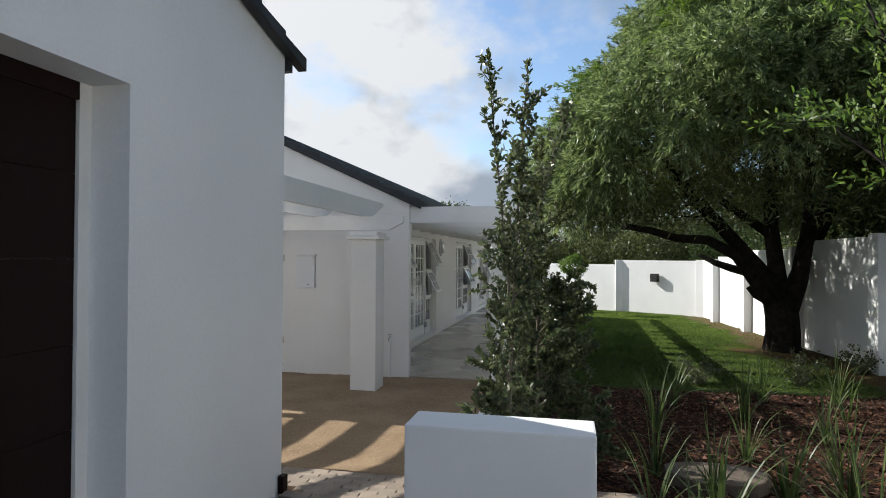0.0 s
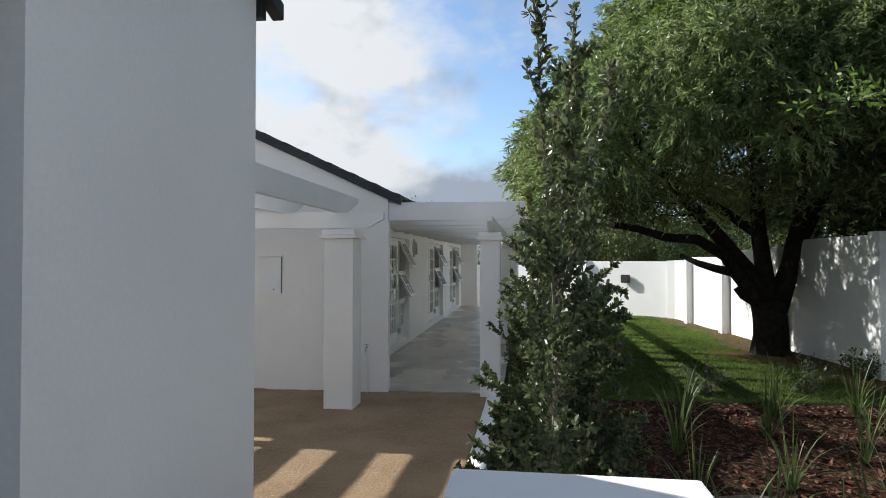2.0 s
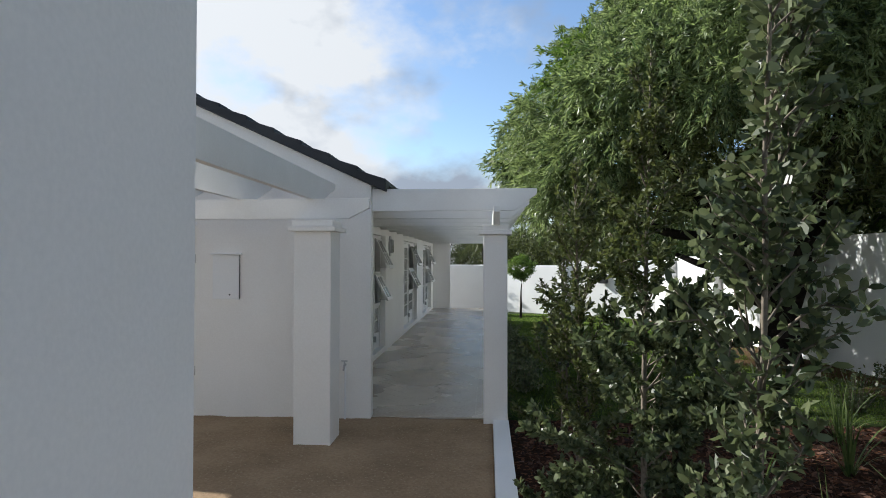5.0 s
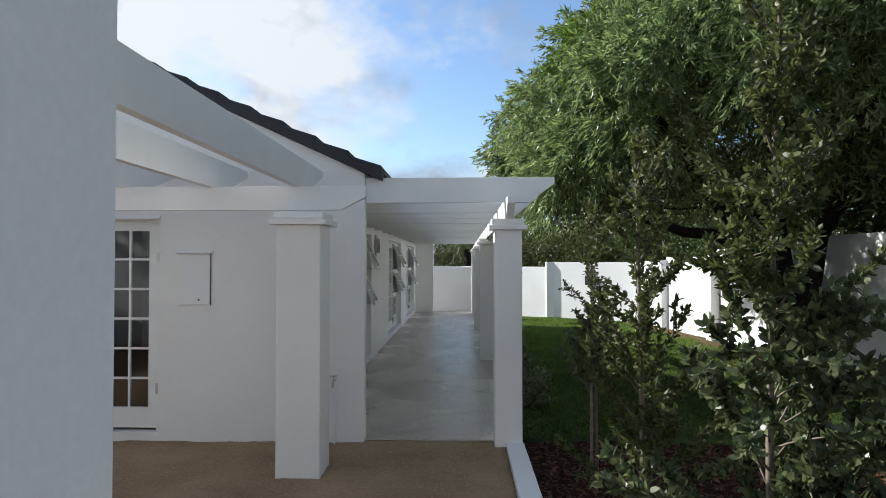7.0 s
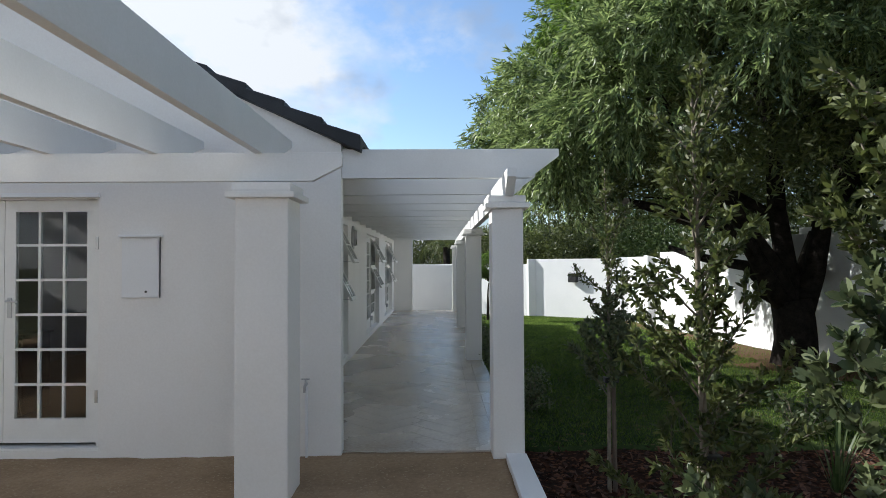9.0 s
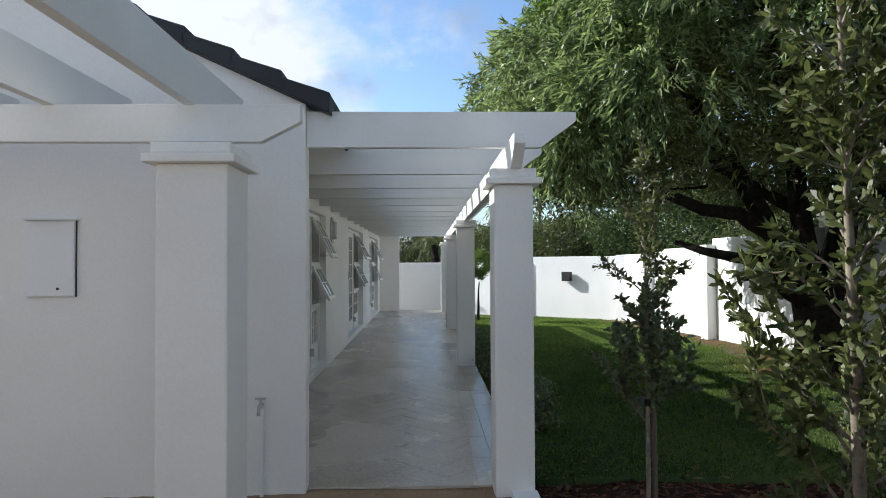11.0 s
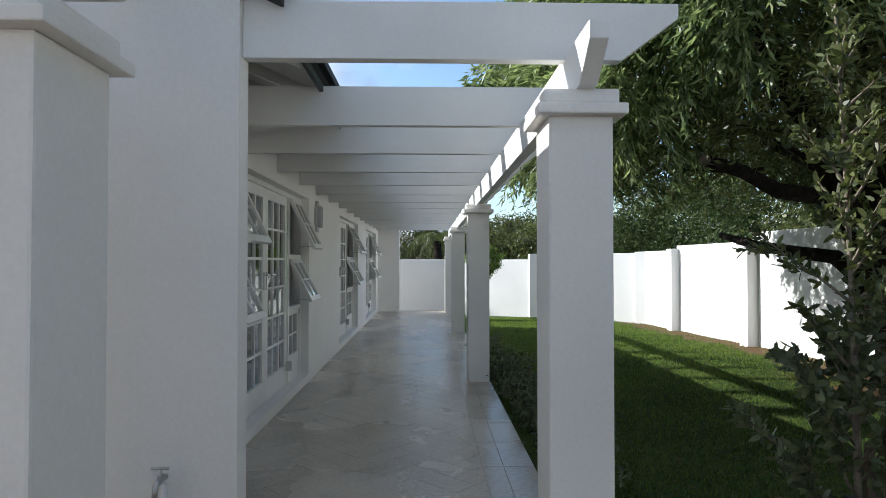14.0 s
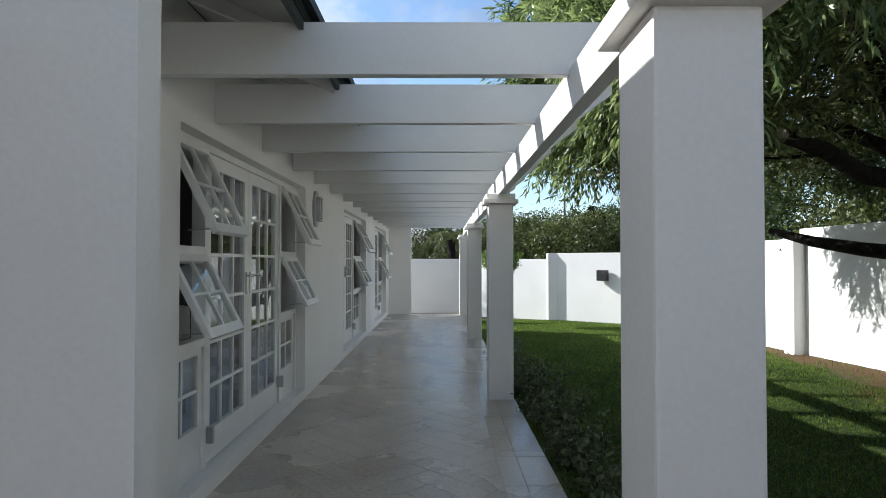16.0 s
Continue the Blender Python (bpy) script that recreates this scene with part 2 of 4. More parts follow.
BLACK = surface("black_metal", (0.012, 0.012, 0.013), (0.03, 0.03, 0.03), 8, 0.4, 0.1, 100)
BROWN = surface("dark_stained_timber", (0.008, 0.0028, 0.0022), (0.015, 0.0050, 0.0038), 6, 0.6, 0.25, 60, depth=0.003)
STONE = surface("flat_stone", (0.07, 0.052, 0.04), (0.15, 0.115, 0.085), 5, 0.9, 0.5, 60, depth=0.008)
BROWN.node_tree.nodes["Principled BSDF"].inputs["Specular IOR Level"].default_value = 0.15
# pale room walls and ceiling; the indoor dimness is put into this grey
DIM_ROOM = surface("dimmed_room_wall", (0.17, 0.165, 0.155), (0.21, 0.205, 0.195), 2, 0.9, 0.05, 60)
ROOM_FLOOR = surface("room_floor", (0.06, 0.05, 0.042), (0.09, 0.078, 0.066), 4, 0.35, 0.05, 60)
FABRIC = surface("white_cloth", (0.66, 0.65, 0.62), (0.76, 0.75, 0.73), 6, 0.9, 0.2, 160)
GREY_GLASS = surface("lamp_glass", (0.42, 0.43, 0.43), (0.55, 0.56, 0.56), 9, 0.2, 0.0, 90)
LAMP_PLATE = surface("grey_lamp_metal", (0.40, 0.40, 0.40), (0.48, 0.48, 0.475), 9, 0.5, 0.1, 60)


# ---- mesh helpers ----
def mesh_of(bm, name, mat, bevel=0.0, smooth=False):
    if bevel:
        bmesh.ops.bevel(bm, geom=list(bm.edges), offset=bevel, segments=2, profile=0.6, affect="EDGES", clamp_overlap=True)
    bmesh.ops.recalc_face_normals(bm, faces=bm.faces)
    me = bpy.data.meshes.new(name)
    bm.to_mesh(me)
    bm.free()
    me.materials.append(mat)
    if smooth:
        me.shade_smooth()
    return me


def part(name, bm, mat, parent=None, label="", bevel=0.0, smooth=False, at=None):
    ob = new(name, mesh_of(bm, name, mat, bevel, smooth))
    ob.parent = parent
    if at is not None:
        ob.matrix_basis = at
    if label:
        tagged(ob, label)
    return ob


def share(name, me, parent, at):
    ob = new(name, me)
    ob.parent = parent
    ob.matrix_basis = at
    return ob


def thing(name, at=None):
    ob = new(name)
    ob.empty_display_size = 0.1
    if at is not None:
        ob.matrix_basis = at
    return ob


def box(bm, x0, x1, y0, y1, z0, z1):
    v = [bm.verts.new(p) for p in ((x0, y0, z0), (x1, y0, z0), (x1, y1, z0), (x0, y1, z0), (x0, y0, z1), (x1, y0, z1), (x1, y1, z1), (x0, y1, z1))]
    for f in ((0, 3, 2, 1), (4, 5, 6, 7), (0, 1, 5, 4), (1, 2, 6, 5), (2, 3, 7, 6), (3, 0, 4, 7)):
        bm.faces.new([v[i] for i in f])
    return bm


def boxes(*sizes):
    bm = bmesh.new()
    for s in sizes:
        box(bm, *s)
    return bm


def prism(bm, outline, axis, a, b):
    """Extrudes a flat outline from a to b along an axis: 'y' takes (x, z) pairs, 'x' takes (y, z), 'z' takes (x, y)."""
    put = {"y": lambda p, q, s: (p, s, q), "x": lambda p, q, s: (s, p, q), "z": lambda p, q, s: (p, q, s)}[axis]
    lo = [bm.verts.new(put(p, q, a)) for p, q in outline]
    hi = [bm.verts.new(put(p, q, b)) for p, q in outline]
    bm.faces.new(lo)
    bm.faces.new(hi[::-1])
    n = len(outline)
    for i in range(n):
        bm.faces.new((lo[i], hi[i], hi[(i + 1) % n], lo[(i + 1) % n]))
    return bm


def tube(bm, points, radii, sides=8, caps=True):
    """A tapered, bent limb through the points."""
    rings = []
    points = [Vector(p) for p in points]
    for i, p in enumerate(points):
        way = (points[min(i + 1, len(points) - 1)] - points[max(i - 1, 0)]).normalized()
        side = way.cross(Vector((0.31, 0.95, 0.05))).normalized()
        other = way.cross(side)
        rings.append([bm.verts.new(p + radii[i] * (math.cos(a) * side + math.sin(a) * other)) for a in (2 * math.pi * k / sides for k in range(sides))])
    for lo, hi in zip(rings, rings[1:]):
        for k in range(sides):
            bm.faces.new((lo[k], lo[(k + 1) % sides], hi[(k + 1) % sides], hi[k]))
    if caps:
        bm.faces.new(rings[0][::-1])
        bm.faces.new(rings[-1])
    return bm


def quad_mesh(name, corners, mat):
    """One mesh of loose flat leaves from an array (leaves, corners, 3)."""
    n, k = corners.shape[:2]
    me = bpy.data.meshes.new(name)
    me.vertices.add(k * n)
    me.vertices.foreach_set("co", corners.astype(np.float32).ravel())
    me.loops.add(k * n)
    me.loops.foreach_set("vertex_index", np.arange(k * n, dtype=np.int32))
    me.polygons.add(n)
    me.polygons.foreach_set("loop_start", np.arange(0, k * n, k, dtype=np.int32))
    me.polygons.foreach_set("loop_total", np.full(n, k, dtype=np.int32))
    me.update(calc_edges=True)
    me.validate()
    me.materials.append(mat)
    return me


def leaves(rng, at, way, length, width, fold=0.25, oval=False):
    """Folded pointed leaves: their feet, their directions, sizes."""
    n = len(at)
    way = way / np.maximum(np.linalg.norm(way, axis=1, keepdims=True), 1e-6)
    side = np.cross(way, rng.normal(size=(n, 3)))
    side /= np.maximum(np.linalg.norm(side, axis=1, keepdims=True), 1e-6)
    up = np.cross(side, way)
    L = (length * rng.uniform(0.65, 1.2, n))[:, None]
    W = (width * rng.uniform(0.75, 1.2, n))[:, None]
    mid = at + way * L * 0.45
    if oval:
        low, high, tip = at + way * L * 0.28, at + way * L * 0.72 - up * L * 0.05, at + way * L - up * L * 0.14
        return np.stack([at, low + side * W * 0.85 + up * W * fold, high + side * W * 0.8 + up * W * fold * 0.7, tip,
                         high - side * W * 0.8 + up * W * fold * 0.7, low - side * W * 0.85 + up * W * fold], axis=1)
    return np.stack([at, mid + side * W + up * W * fold, at + way * L - up * L * 0.12, mid - side * W + up * W * fold], axis=1)

# ---- ground ----
def fall(y):
    """Height of the yard: a gentle ramp down from the drive to the house."""
    s = min(1.0, max(0.0, (y - 3.3) / 2.8))
    return 0.33 * (1 - s * s * (3 - 2 * s)) - 0.006 * max(0.0, min(3.5, y - 6.1))


def turf(y):
    return -0.03 - 0.031 * max(0.0, y - 12.0)


def sheet(name, x0, x1, y0, y1, height, step, mat, label, category, rough=0.0, skirt=0.4):
    """A thick sheet of ground that follows a height along y, with small uneven lumps."""
    bm = bmesh.new()
    nx, ny = max(1, round((x1 - x0) / step)), max(1, round((y1 - y0) / step))
    grid = []
    for j in range(ny + 1):
        y = y0 + (y1 - y0) * j / ny
        row = []
        for i in range(nx + 1):
            x = x0 + (x1 - x0) * i / nx
            z = height(y) + (rough * (noise.noise((x * 1.3, y * 1.3, 0.2)) + 0.6 * noise.noise((x * 4.1, y * 4.1, 3.1)) + (0.75 * noise.noise((x * 9.5, y * 9.5, 7.3)) if step < 0.1 else 0)) if rough else 0)
            row.append(bm.verts.new((x, y, z)))
        grid.append(row)
    for j in range(ny):
        for i in range(nx):
            bm.faces.new((grid[j][i], grid[j][i + 1], grid[j + 1][i + 1], grid[j + 1][i]))
    rim = [e for e in bm.edges if e.is_boundary]
    low = bmesh.ops.extrude_edge_only(bm, edges=rim)
    for v in low["geom"]:
        if isinstance(v, bmesh.types.BMVert):
            v.co.z -= skirt
    ob = new(name, mesh_of(bm, name, mat, smooth=True))
    return tagged(ob, label, category, kind="structure")


bm = bmesh.new()
prism(bm, [(-400, -400), (400, -400), (400, 400), (-400, 400)], "z", -1.6, -1.2)
tagged(part("ground", bm, GROUND), "dry open ground beyond the garden walls", "ground", kind="structure")
sheet("sand_yard", -9.0, -0.77, 5.15, 9.62, fall, 0.06, SAND, "raw brown building sand in the unpaved yard", "sand", 0.010)
sheet("drive_bedding", -9.0, 0.9, -9.0, 5.15, lambda y: fall(y) - 0.045, 0.4, SAND, "sand bedding under the paved drive", "ground")
sheet("planting_bed", -0.59, 5.4, -6.0, 9.9, lambda y: fall(y) - 0.03, 0.13, MULCH, "dark bark mulch in the planting bed", "soil", 0.03)
sheet("lawn", -0.59, 5.5, 9.75, 33.0, turf, 0.25, LAWN, "mown green lawn, half of it in shade", "lawn", 0.012)

# ---- garage ----
GX = -1.69
def verge_z(y):
    return 3.28 + 0.25 * (4.3 - y)

garage = tagged(thing("wall_garage"), "white plastered garage wall with a deep door recess", "wall", kind="structure")
for name, a, b, z in (("wall_panel", 2.775, 4.30, -0.3), ("lintel", 0.10, 2.775, 2.65), ("wall_panel", -3.2, 0.10, -0.3)):
    bm = bmesh.new()
    prism(bm, [(a, z), (b, z), (b, verge_z(b)), (a, verge_z(a))], "x", GX - 0.36, GX)
    part(name, bm, ROUGH_PLASTER, garage)
for size in ((-8.0, GX - 0.36, 4.02, 4.30, -0.3, verge_z(4.3)), (-8.0, GX - 0.36, -3.2, -2.9, -0.3, verge_z(-2.9)), (-8.3, -8.0, -3.2, 4.3, -0.3, verge_z(4.3))):
    part("wall_panel", boxes(size), ROUGH_PLASTER, garage)

garage_door = tagged(thing("garage_door"), "dark brown timber garage door, shut, in its recess", "garage door")
for i in range(6):
    part("panel", boxes((GX - 0.29, GX - 0.22, 0.17, 2.70, 0.31 + 0.385 * i, 0.31 + 0.385 * i + 0.3835)), BROWN, garage_door, bevel=0.002)
part("jamb", boxes((GX - 0.29, GX - 0.205, 2.705, 2.775, 0.3, 2.65)), PAINT, garage_door, "white painted door jamb")
part("head", boxes((GX - 0.29, GX - 0.205, 0.10, 2.705, 2.57, 2.65)), BROWN, garage_door)

garage_roof = tagged(thing("garage_roof"), "low-pitched charcoal roof with overlapping verge tiles", "roof", kind="structure")
bm = bmesh.new()
prism(bm, [(4.40, verge_z(4.4) + 0.002), (4.40, verge_z(4.4) + 0.04), (-3.4, verge_z(-3.4) + 0.04), (-3.4, verge_z(-3.4) + 0.002)], "x", -8.5, GX + 0.04)
part("roof_slab", bm, ROOF, garage_roof)
for i in range(24):
    y = 4.48 - 0.33 * i
    bm = bmesh.new()
    prism(bm, [(y, verge_z(y) - 0.022), (y, verge_z(y) + 0.075), (y - 0.36, verge_z(y - 0.36) + 0.045), (y - 0.36, verge_z(y - 0.36) - 0.022)], "x", GX + 0.015, GX + 0.085)
    part("verge_tile", bm, ROOF, garage_roof, bevel=0.008)
part("fascia", boxes((-8.5, GX + 0.03, 4.31, 4.36, 3.17, 3.262)), GUTTER, garage_roof)

# ---- house ----
HY, WX = 9.55, -2.87
def roof_z(x):
    return 2.70 + 0.46 * (-2.20 - x)

RIDGE = -5.6
DX0, DX1, DZ1 = -6.02, -4.28, 2.27
gable = tagged(thing("wall_gable"), "white plastered gable wall of the house", "wall", kind="structure")
for name, outline in (("wall_panel", [(DX1, -0.3), (WX, -0.3), (WX, roof_z(WX)), (DX1, roof_z(DX1))]),
                      ("lintel", [(DX0, DZ1), (DX1, DZ1), (DX1, roof_z(DX1)), (RIDGE, roof_z(RIDGE)), (DX0, roof_z(2 * RIDGE - DX0))]),
                      ("wall_panel", [(-8.12, -0.3), (DX0, -0.3), (DX0, roof_z(2 * RIDGE - DX0)), (-8.12, roof_z(2 * RIDGE + 8.12))]),
                      ("sill", [(DX0, -0.3), (DX1, -0.3), (DX1, 0.04), (DX0, 0.04)])):
    bm = bmesh.new()
    prism(bm, outline, "y", HY, HY + 0.28)
    part(name, bm, HOUSE_PLASTER, gable)
bm = bmesh.new()
prism(bm, [(WX, -0.3), (-2.18, -0.3), (-2.18, roof_z(-2.18)), (WX, roof_z(WX))], "y", HY, HY + 0.13)
part("end_nib", bm, HOUSE_PLASTER, gable)

OPEN = ((11.42, 14.62, 2.285), (17.25, 20.0, 2.285), (21.65, 24.40, 2.285))
veranda = tagged(thing("wall_veranda"), "white plastered house wall along the veranda", "wall", kind="structure")
edge = HY + 0.28
for a, b, top in OPEN:
    part("wall_panel", boxes((WX - 0.30, WX, edge, a, -0.3, 3.0)), HOUSE_PLASTER, veranda)
    part("lintel", boxes((WX - 0.30, WX, a, b, top, 3.0)), HOUSE_PLASTER, veranda)
    part("sill", boxes((WX - 0.30, WX, a, b, -0.3, 0.10)), HOUSE_PLASTER, veranda)
    edge = b
part("wall_panel", boxes((WX - 0.30, WX, edge, 25.2, -0.3, 3.0)), HOUSE_PLASTER, veranda)
bm = boxes((-8.12, -2.24, 25.2, 25.45, -0.6, 2.68))
tagged(part("wall_end", bm, HOUSE_PLASTER), "white plastered wall closing the veranda's end", "wall", kind="structure")
bm = boxes((-8.12, -7.84, HY + 0.28, 25.2, -0.6, 3.05))
tagged(part("wall_rear", bm, ROUGH_PLASTER), "white plastered rear house wall", "wall", kind="structure")
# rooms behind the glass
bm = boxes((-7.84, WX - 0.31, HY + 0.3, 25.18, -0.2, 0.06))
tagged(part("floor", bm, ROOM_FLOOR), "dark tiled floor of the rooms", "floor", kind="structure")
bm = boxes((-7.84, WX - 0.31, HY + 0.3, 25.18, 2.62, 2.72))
tagged(part("ceiling", bm, DIM_ROOM), "plain white ceiling, its dimness painted in as grey", "ceiling", kind="structure")
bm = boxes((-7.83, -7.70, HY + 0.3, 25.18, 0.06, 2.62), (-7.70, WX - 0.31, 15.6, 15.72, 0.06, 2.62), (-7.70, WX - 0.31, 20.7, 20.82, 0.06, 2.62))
tagged(part("wall_rooms", bm, DIM_ROOM), "plain inner walls, the rooms' dimness painted in as grey", "wall", kind="structure")

house_roof = tagged(thing("house_roof"), "charcoal tiled pitched roof with stepped verge tiles", "roof", kind="structure")
EAVE = -2.05
bm = bmesh.new()
prism(bm, [(EAVE, roof_z(EAVE) + 0.03), (EAVE, roof_z(EAVE) + 0.09), (RIDGE, roof_z(RIDGE) + 0.09), (2 * RIDGE - EAVE, roof_z(EAVE) + 0.09), (2 * RIDGE - EAVE, roof_z(EAVE) + 0.03), (RIDGE, roof_z(RIDGE) + 0.03)], "y", HY - 0.02, 25.6)
part("roof_slab", bm, ROOF, house_roof)
for i in range(11):
    x0, x1 = EAVE + 0.05 - 0.33 * i, EAVE + 0.05 - 0.33 * i - 0.36
    bm = bmesh.new()
    prism(bm, [(x0, roof_z(x0) + 0.004), (x0, roof_z(x0) + 0.150), (x1, roof_z(x1) + 0.098), (x1, roof_z(x1) + 0.004)], "y", HY - 0.075, HY + 0.17)
    part("verge_tile", bm, ROOF, house_roof, bevel=0.012)
    bm = bmesh.new()
    prism(bm, [(x0, roof_z(x0) + 0.095), (x0, roof_z(x0) + 0.145), (x1, roof_z(x1) + 0.105), (x1, roof_z(x1) + 0.095)], "y", HY + 0.172, 25.62)
    part("tile_course", bm, ROOF, house_roof)
part("fascia", boxes((EAVE - 0.03, EAVE - 0.005, HY + 0.3, 25.5, roof_z(EAVE) - 0.02, roof_z(EAVE) + 0.03)), GUTTER, house_roof, "dark fascia board under the eave")
bm = bmesh.new()
for k in range(20):
    y = 10.3 + 0.8 * k
    prism(bm, [(EAVE - 0.04, roof_z(EAVE - 0.04) - 0.06), (EAVE - 0.04, roof_z(EAVE - 0.04)), (WX, roof_z(WX)), (WX, roof_z(WX) - 0.09)], "y", y, y + 0.05)
part("rafter", bm, PAINT, house_roof)
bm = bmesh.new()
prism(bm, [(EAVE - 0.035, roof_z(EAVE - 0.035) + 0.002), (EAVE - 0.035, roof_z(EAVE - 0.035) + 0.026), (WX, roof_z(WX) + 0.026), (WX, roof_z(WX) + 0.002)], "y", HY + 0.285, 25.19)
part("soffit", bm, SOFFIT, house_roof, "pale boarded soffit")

bm = boxes((-9.3, -9.0, 4.3, HY, -0.3, 1.7))
tagged(part("wall_yard", bm, ROUGH_PLASTER), "white plastered yard wall", "wall", kind="structure")

# ---- pillars ----
def pillar(x0, x1, y0, y1, base, label, lip=0.05):
    p = tagged(thing("pillar", pose((x0 + x1) / 2, (y0 + y1) / 2, base)), label, "pillar", "veranda pillars")
    a, b, h = (x1 - x0) / 2, (y1 - y0) / 2, 2.11 - base
    part("shaft", boxes((-a, a, -b, b, -0.5, h)), HOUSE_PLASTER, p, bevel=0.012)
    part("necking", boxes((-a - lip, a + lip, -b - lip, b + lip, h, h + 0.045)), HOUSE_PLASTER, p, "plain projecting plaster moulding", bevel=0.008)
    part("capital", boxes((-a - 0.022, a + 0.022, -b - 0.022, b + 0.022, h + 0.045, h + 0.11)), HOUSE_PLASTER, p, bevel=0.014)
    return p


for y in (9.43, 14.53, 19.66, 24.80):
    pillar(-0.875, -0.605, y, y + 0.29, 0.0, "white plastered square veranda pillar with a moulded capital")
pillar(-2.765, -2.387, 8.525, 8.90, -0.03, "broad white plastered pillar standing in the sand yard", 0.055)

# ---- pergolas ----
pergola = tagged(thing("veranda_pergola"), "white painted timber pergola over the veranda", "pergola")
bm = bmesh.new()
prism(bm, [(9.36, 2.215), (25.1, 2.215), (25.1, 2.42), (9.20, 2.42), (9.20, 2.35)], "x", -0.765, -0.69)
part("purlin", bm, PAINT, pergola, bevel=0.004)
for k in range(16):
    y = 9.59 if k == 0 else 10.90 + 1.04 * (k - 1)
    if y > 25.3:
        break
    bm = bmesh.new()
    left = -2.178 if k == 0 else WX + 0.002
    prism(bm, [(left, 2.394), (-0.52, 2.394), (-0.262, 2.585), (-0.262, 2.65), (left, 2.65)], "y", y, y + 0.065)
    part("beam", bm, PAINT, pergola, bevel=0.004)

yard_pergola = tagged(thing("yard_pergola"), "white painted heavy beams spanning the sand yard", "pergola")
bm = bmesh.new()
prism(bm, [(-9.0, 2.24), (-2.235, 2.24), (-2.02, 2.35), (-2.02, 2.445), (-9.0, 2.445)], "y", 8.61, 8.67)
part("purlin", bm, PAINT, yard_pergola, bevel=0.004)
for k in range(9):
    x = -2.62 - 0.755 * k
    bm = bmesh.new()
    prism(bm, [(4.302, 2.44), (8.90, 2.44), (9.48, 2.64), (9.48, 2.70), (4.302, 2.70)], "x", x - 0.03, x + 0.03)
    part("beam", bm, PAINT, yard_pergola, bevel=0.004)

# ---- low walls, kerb ----
bm = boxes((-0.515, 0.402, 3.245, 3.53, -0.2, 1.045))
tagged(part("low_wall", bm, PLASTER, bevel=0.012), "low white plastered wall end beside the bed", "wall", kind="structure")
bm = bmesh.new()
for a, b in ((3.53, 4.2), (4.2, 4.9), (4.9, 5.6), (5.6, 6.4), (6.4, 9.43)):
    prism(bm, [(a, -0.3), (b, -0.3), (b, fall(b) + 0.05), (a, fall(a) + 0.05)], "x", -0.765, -0.595)
tagged(part("kerb", bm, PLASTER), "white plastered kerb between yard and bed", "kerb", kind="structure")

# ---- garden walls ----
def garden_wall(name, p, q, top, base=-0.9, pier=True, thick=0.23):
    """A straight length of white garden wall from p to q with a pier at p, a thin coping line on top."""
    d = Vector((q[0] - p[0], q[1] - p[1], 0))
    L = d.length
    w = tagged(thing(name, pose(p[0], p[1], 0, 0, 0, math.degrees(math.atan2(d.y, d.x)))), "white plastered garden wall with a square pier", "wall", kind="structure")
    part("wall_panel", boxes((0, L, -thick / 2, thick / 2, base, top)), ROUGH_PLASTER, w, bevel=0.012)
    if pier:
        part("pier", boxes((-0.17, 0.17, -thick / 2 - 0.22, thick / 2 + 0.22, base, top + 0.035)), ROUGH_PLASTER, w, bevel=0.012)
    return w


RX = 5.52
stops = (-6.0, -0.05, 3.85, 7.75, 11.65, 15.55, 19.45, 23.35, 26.15)
BEND = 26.15
tops = (2.5, 2.45, 2.40, 2.34, 2.26, 2.10, 1.92, 1.80)
for a, b, top in zip(stops, stops[1:], tops):
    garden_wall("garden_wall", (RX, a), (RX, b), top)
garden_wall("garden_wall", (RX, BEND), (2.55, 29.07), 1.76)
garden_wall("garden_wall", (2.55, 29.07), (-1.6, 32.9), 1.56, pier=False)
bm = boxes((2.30, 2.72, 28.86, 29.2, -0.9, 1.765))
tagged(part("wall_pier", bm, ROUGH_PLASTER, bevel=0.012), "white plastered square pier at the wall's bend", "pier", kind="structure")
garden_wall("garden_wall", (-1.6, 32.9), (-16.0, 32.9), 1.56, pier=False)
garden_wall("garden_wall", (RX, -6.0), (-9.0, -9.0), 2.4)

# ---- veranda floor ----
bm = bmesh.new()
box(bm, WX, -0.605, 9.62, 25.2, -0.5, -0.003)
tagged(part("veranda_floor", bm, GROUT), "pale tiled veranda floor laid in herringbone", "floor", kind="structure")
sheet("side_lawn", -9.0, -0.592, 28.3, 33.0, turf, 0.5, LAWN, "rough grass behind the house", "lawn")

bm = boxes((-2.6, -0.60, 25.46, 28.3, -0.8, -0.235))
tagged(part("paving_strip", bm, PAVER), "pale concrete strip behind the house", "paving", kind="structure")
garden_wall("garden_wall", (-7.0, 28.45), (-0.72, 28.45), 1.56, pier=False)

offcut = tagged(part("timber_offcut", boxes((GX + 0.002, GX + 0.045, 4.24, 4.31, 0.0, 0.12)), BROWN, bevel=0.006, at=pose(0, 0, fall(4.3) - 0.004)), "short dark timber offcut standing against the garage wall", "timber")

# ---- trees ----
def limb(bm, rng, start, way, length, radius, bend=0.25, steps=6, sides=7, tip=0.35):
    """A wavering tapered limb; returns the points along it."""
    pts, rad = [np.array(start, float)], [radius]
    way = np.array(way, float) / np.linalg.norm(way)
    for i in range(steps):
        way = way + rng.normal(scale=bend / steps ** 0.5, size=3) * 0.6
        way /= np.linalg.norm(way)
        pts.append(pts[-1] + way * length / steps)
        rad.append(radius * (1 - (1 - tip) * (i + 1) / steps))
    tube(bm, pts, rad, sides)
    return pts


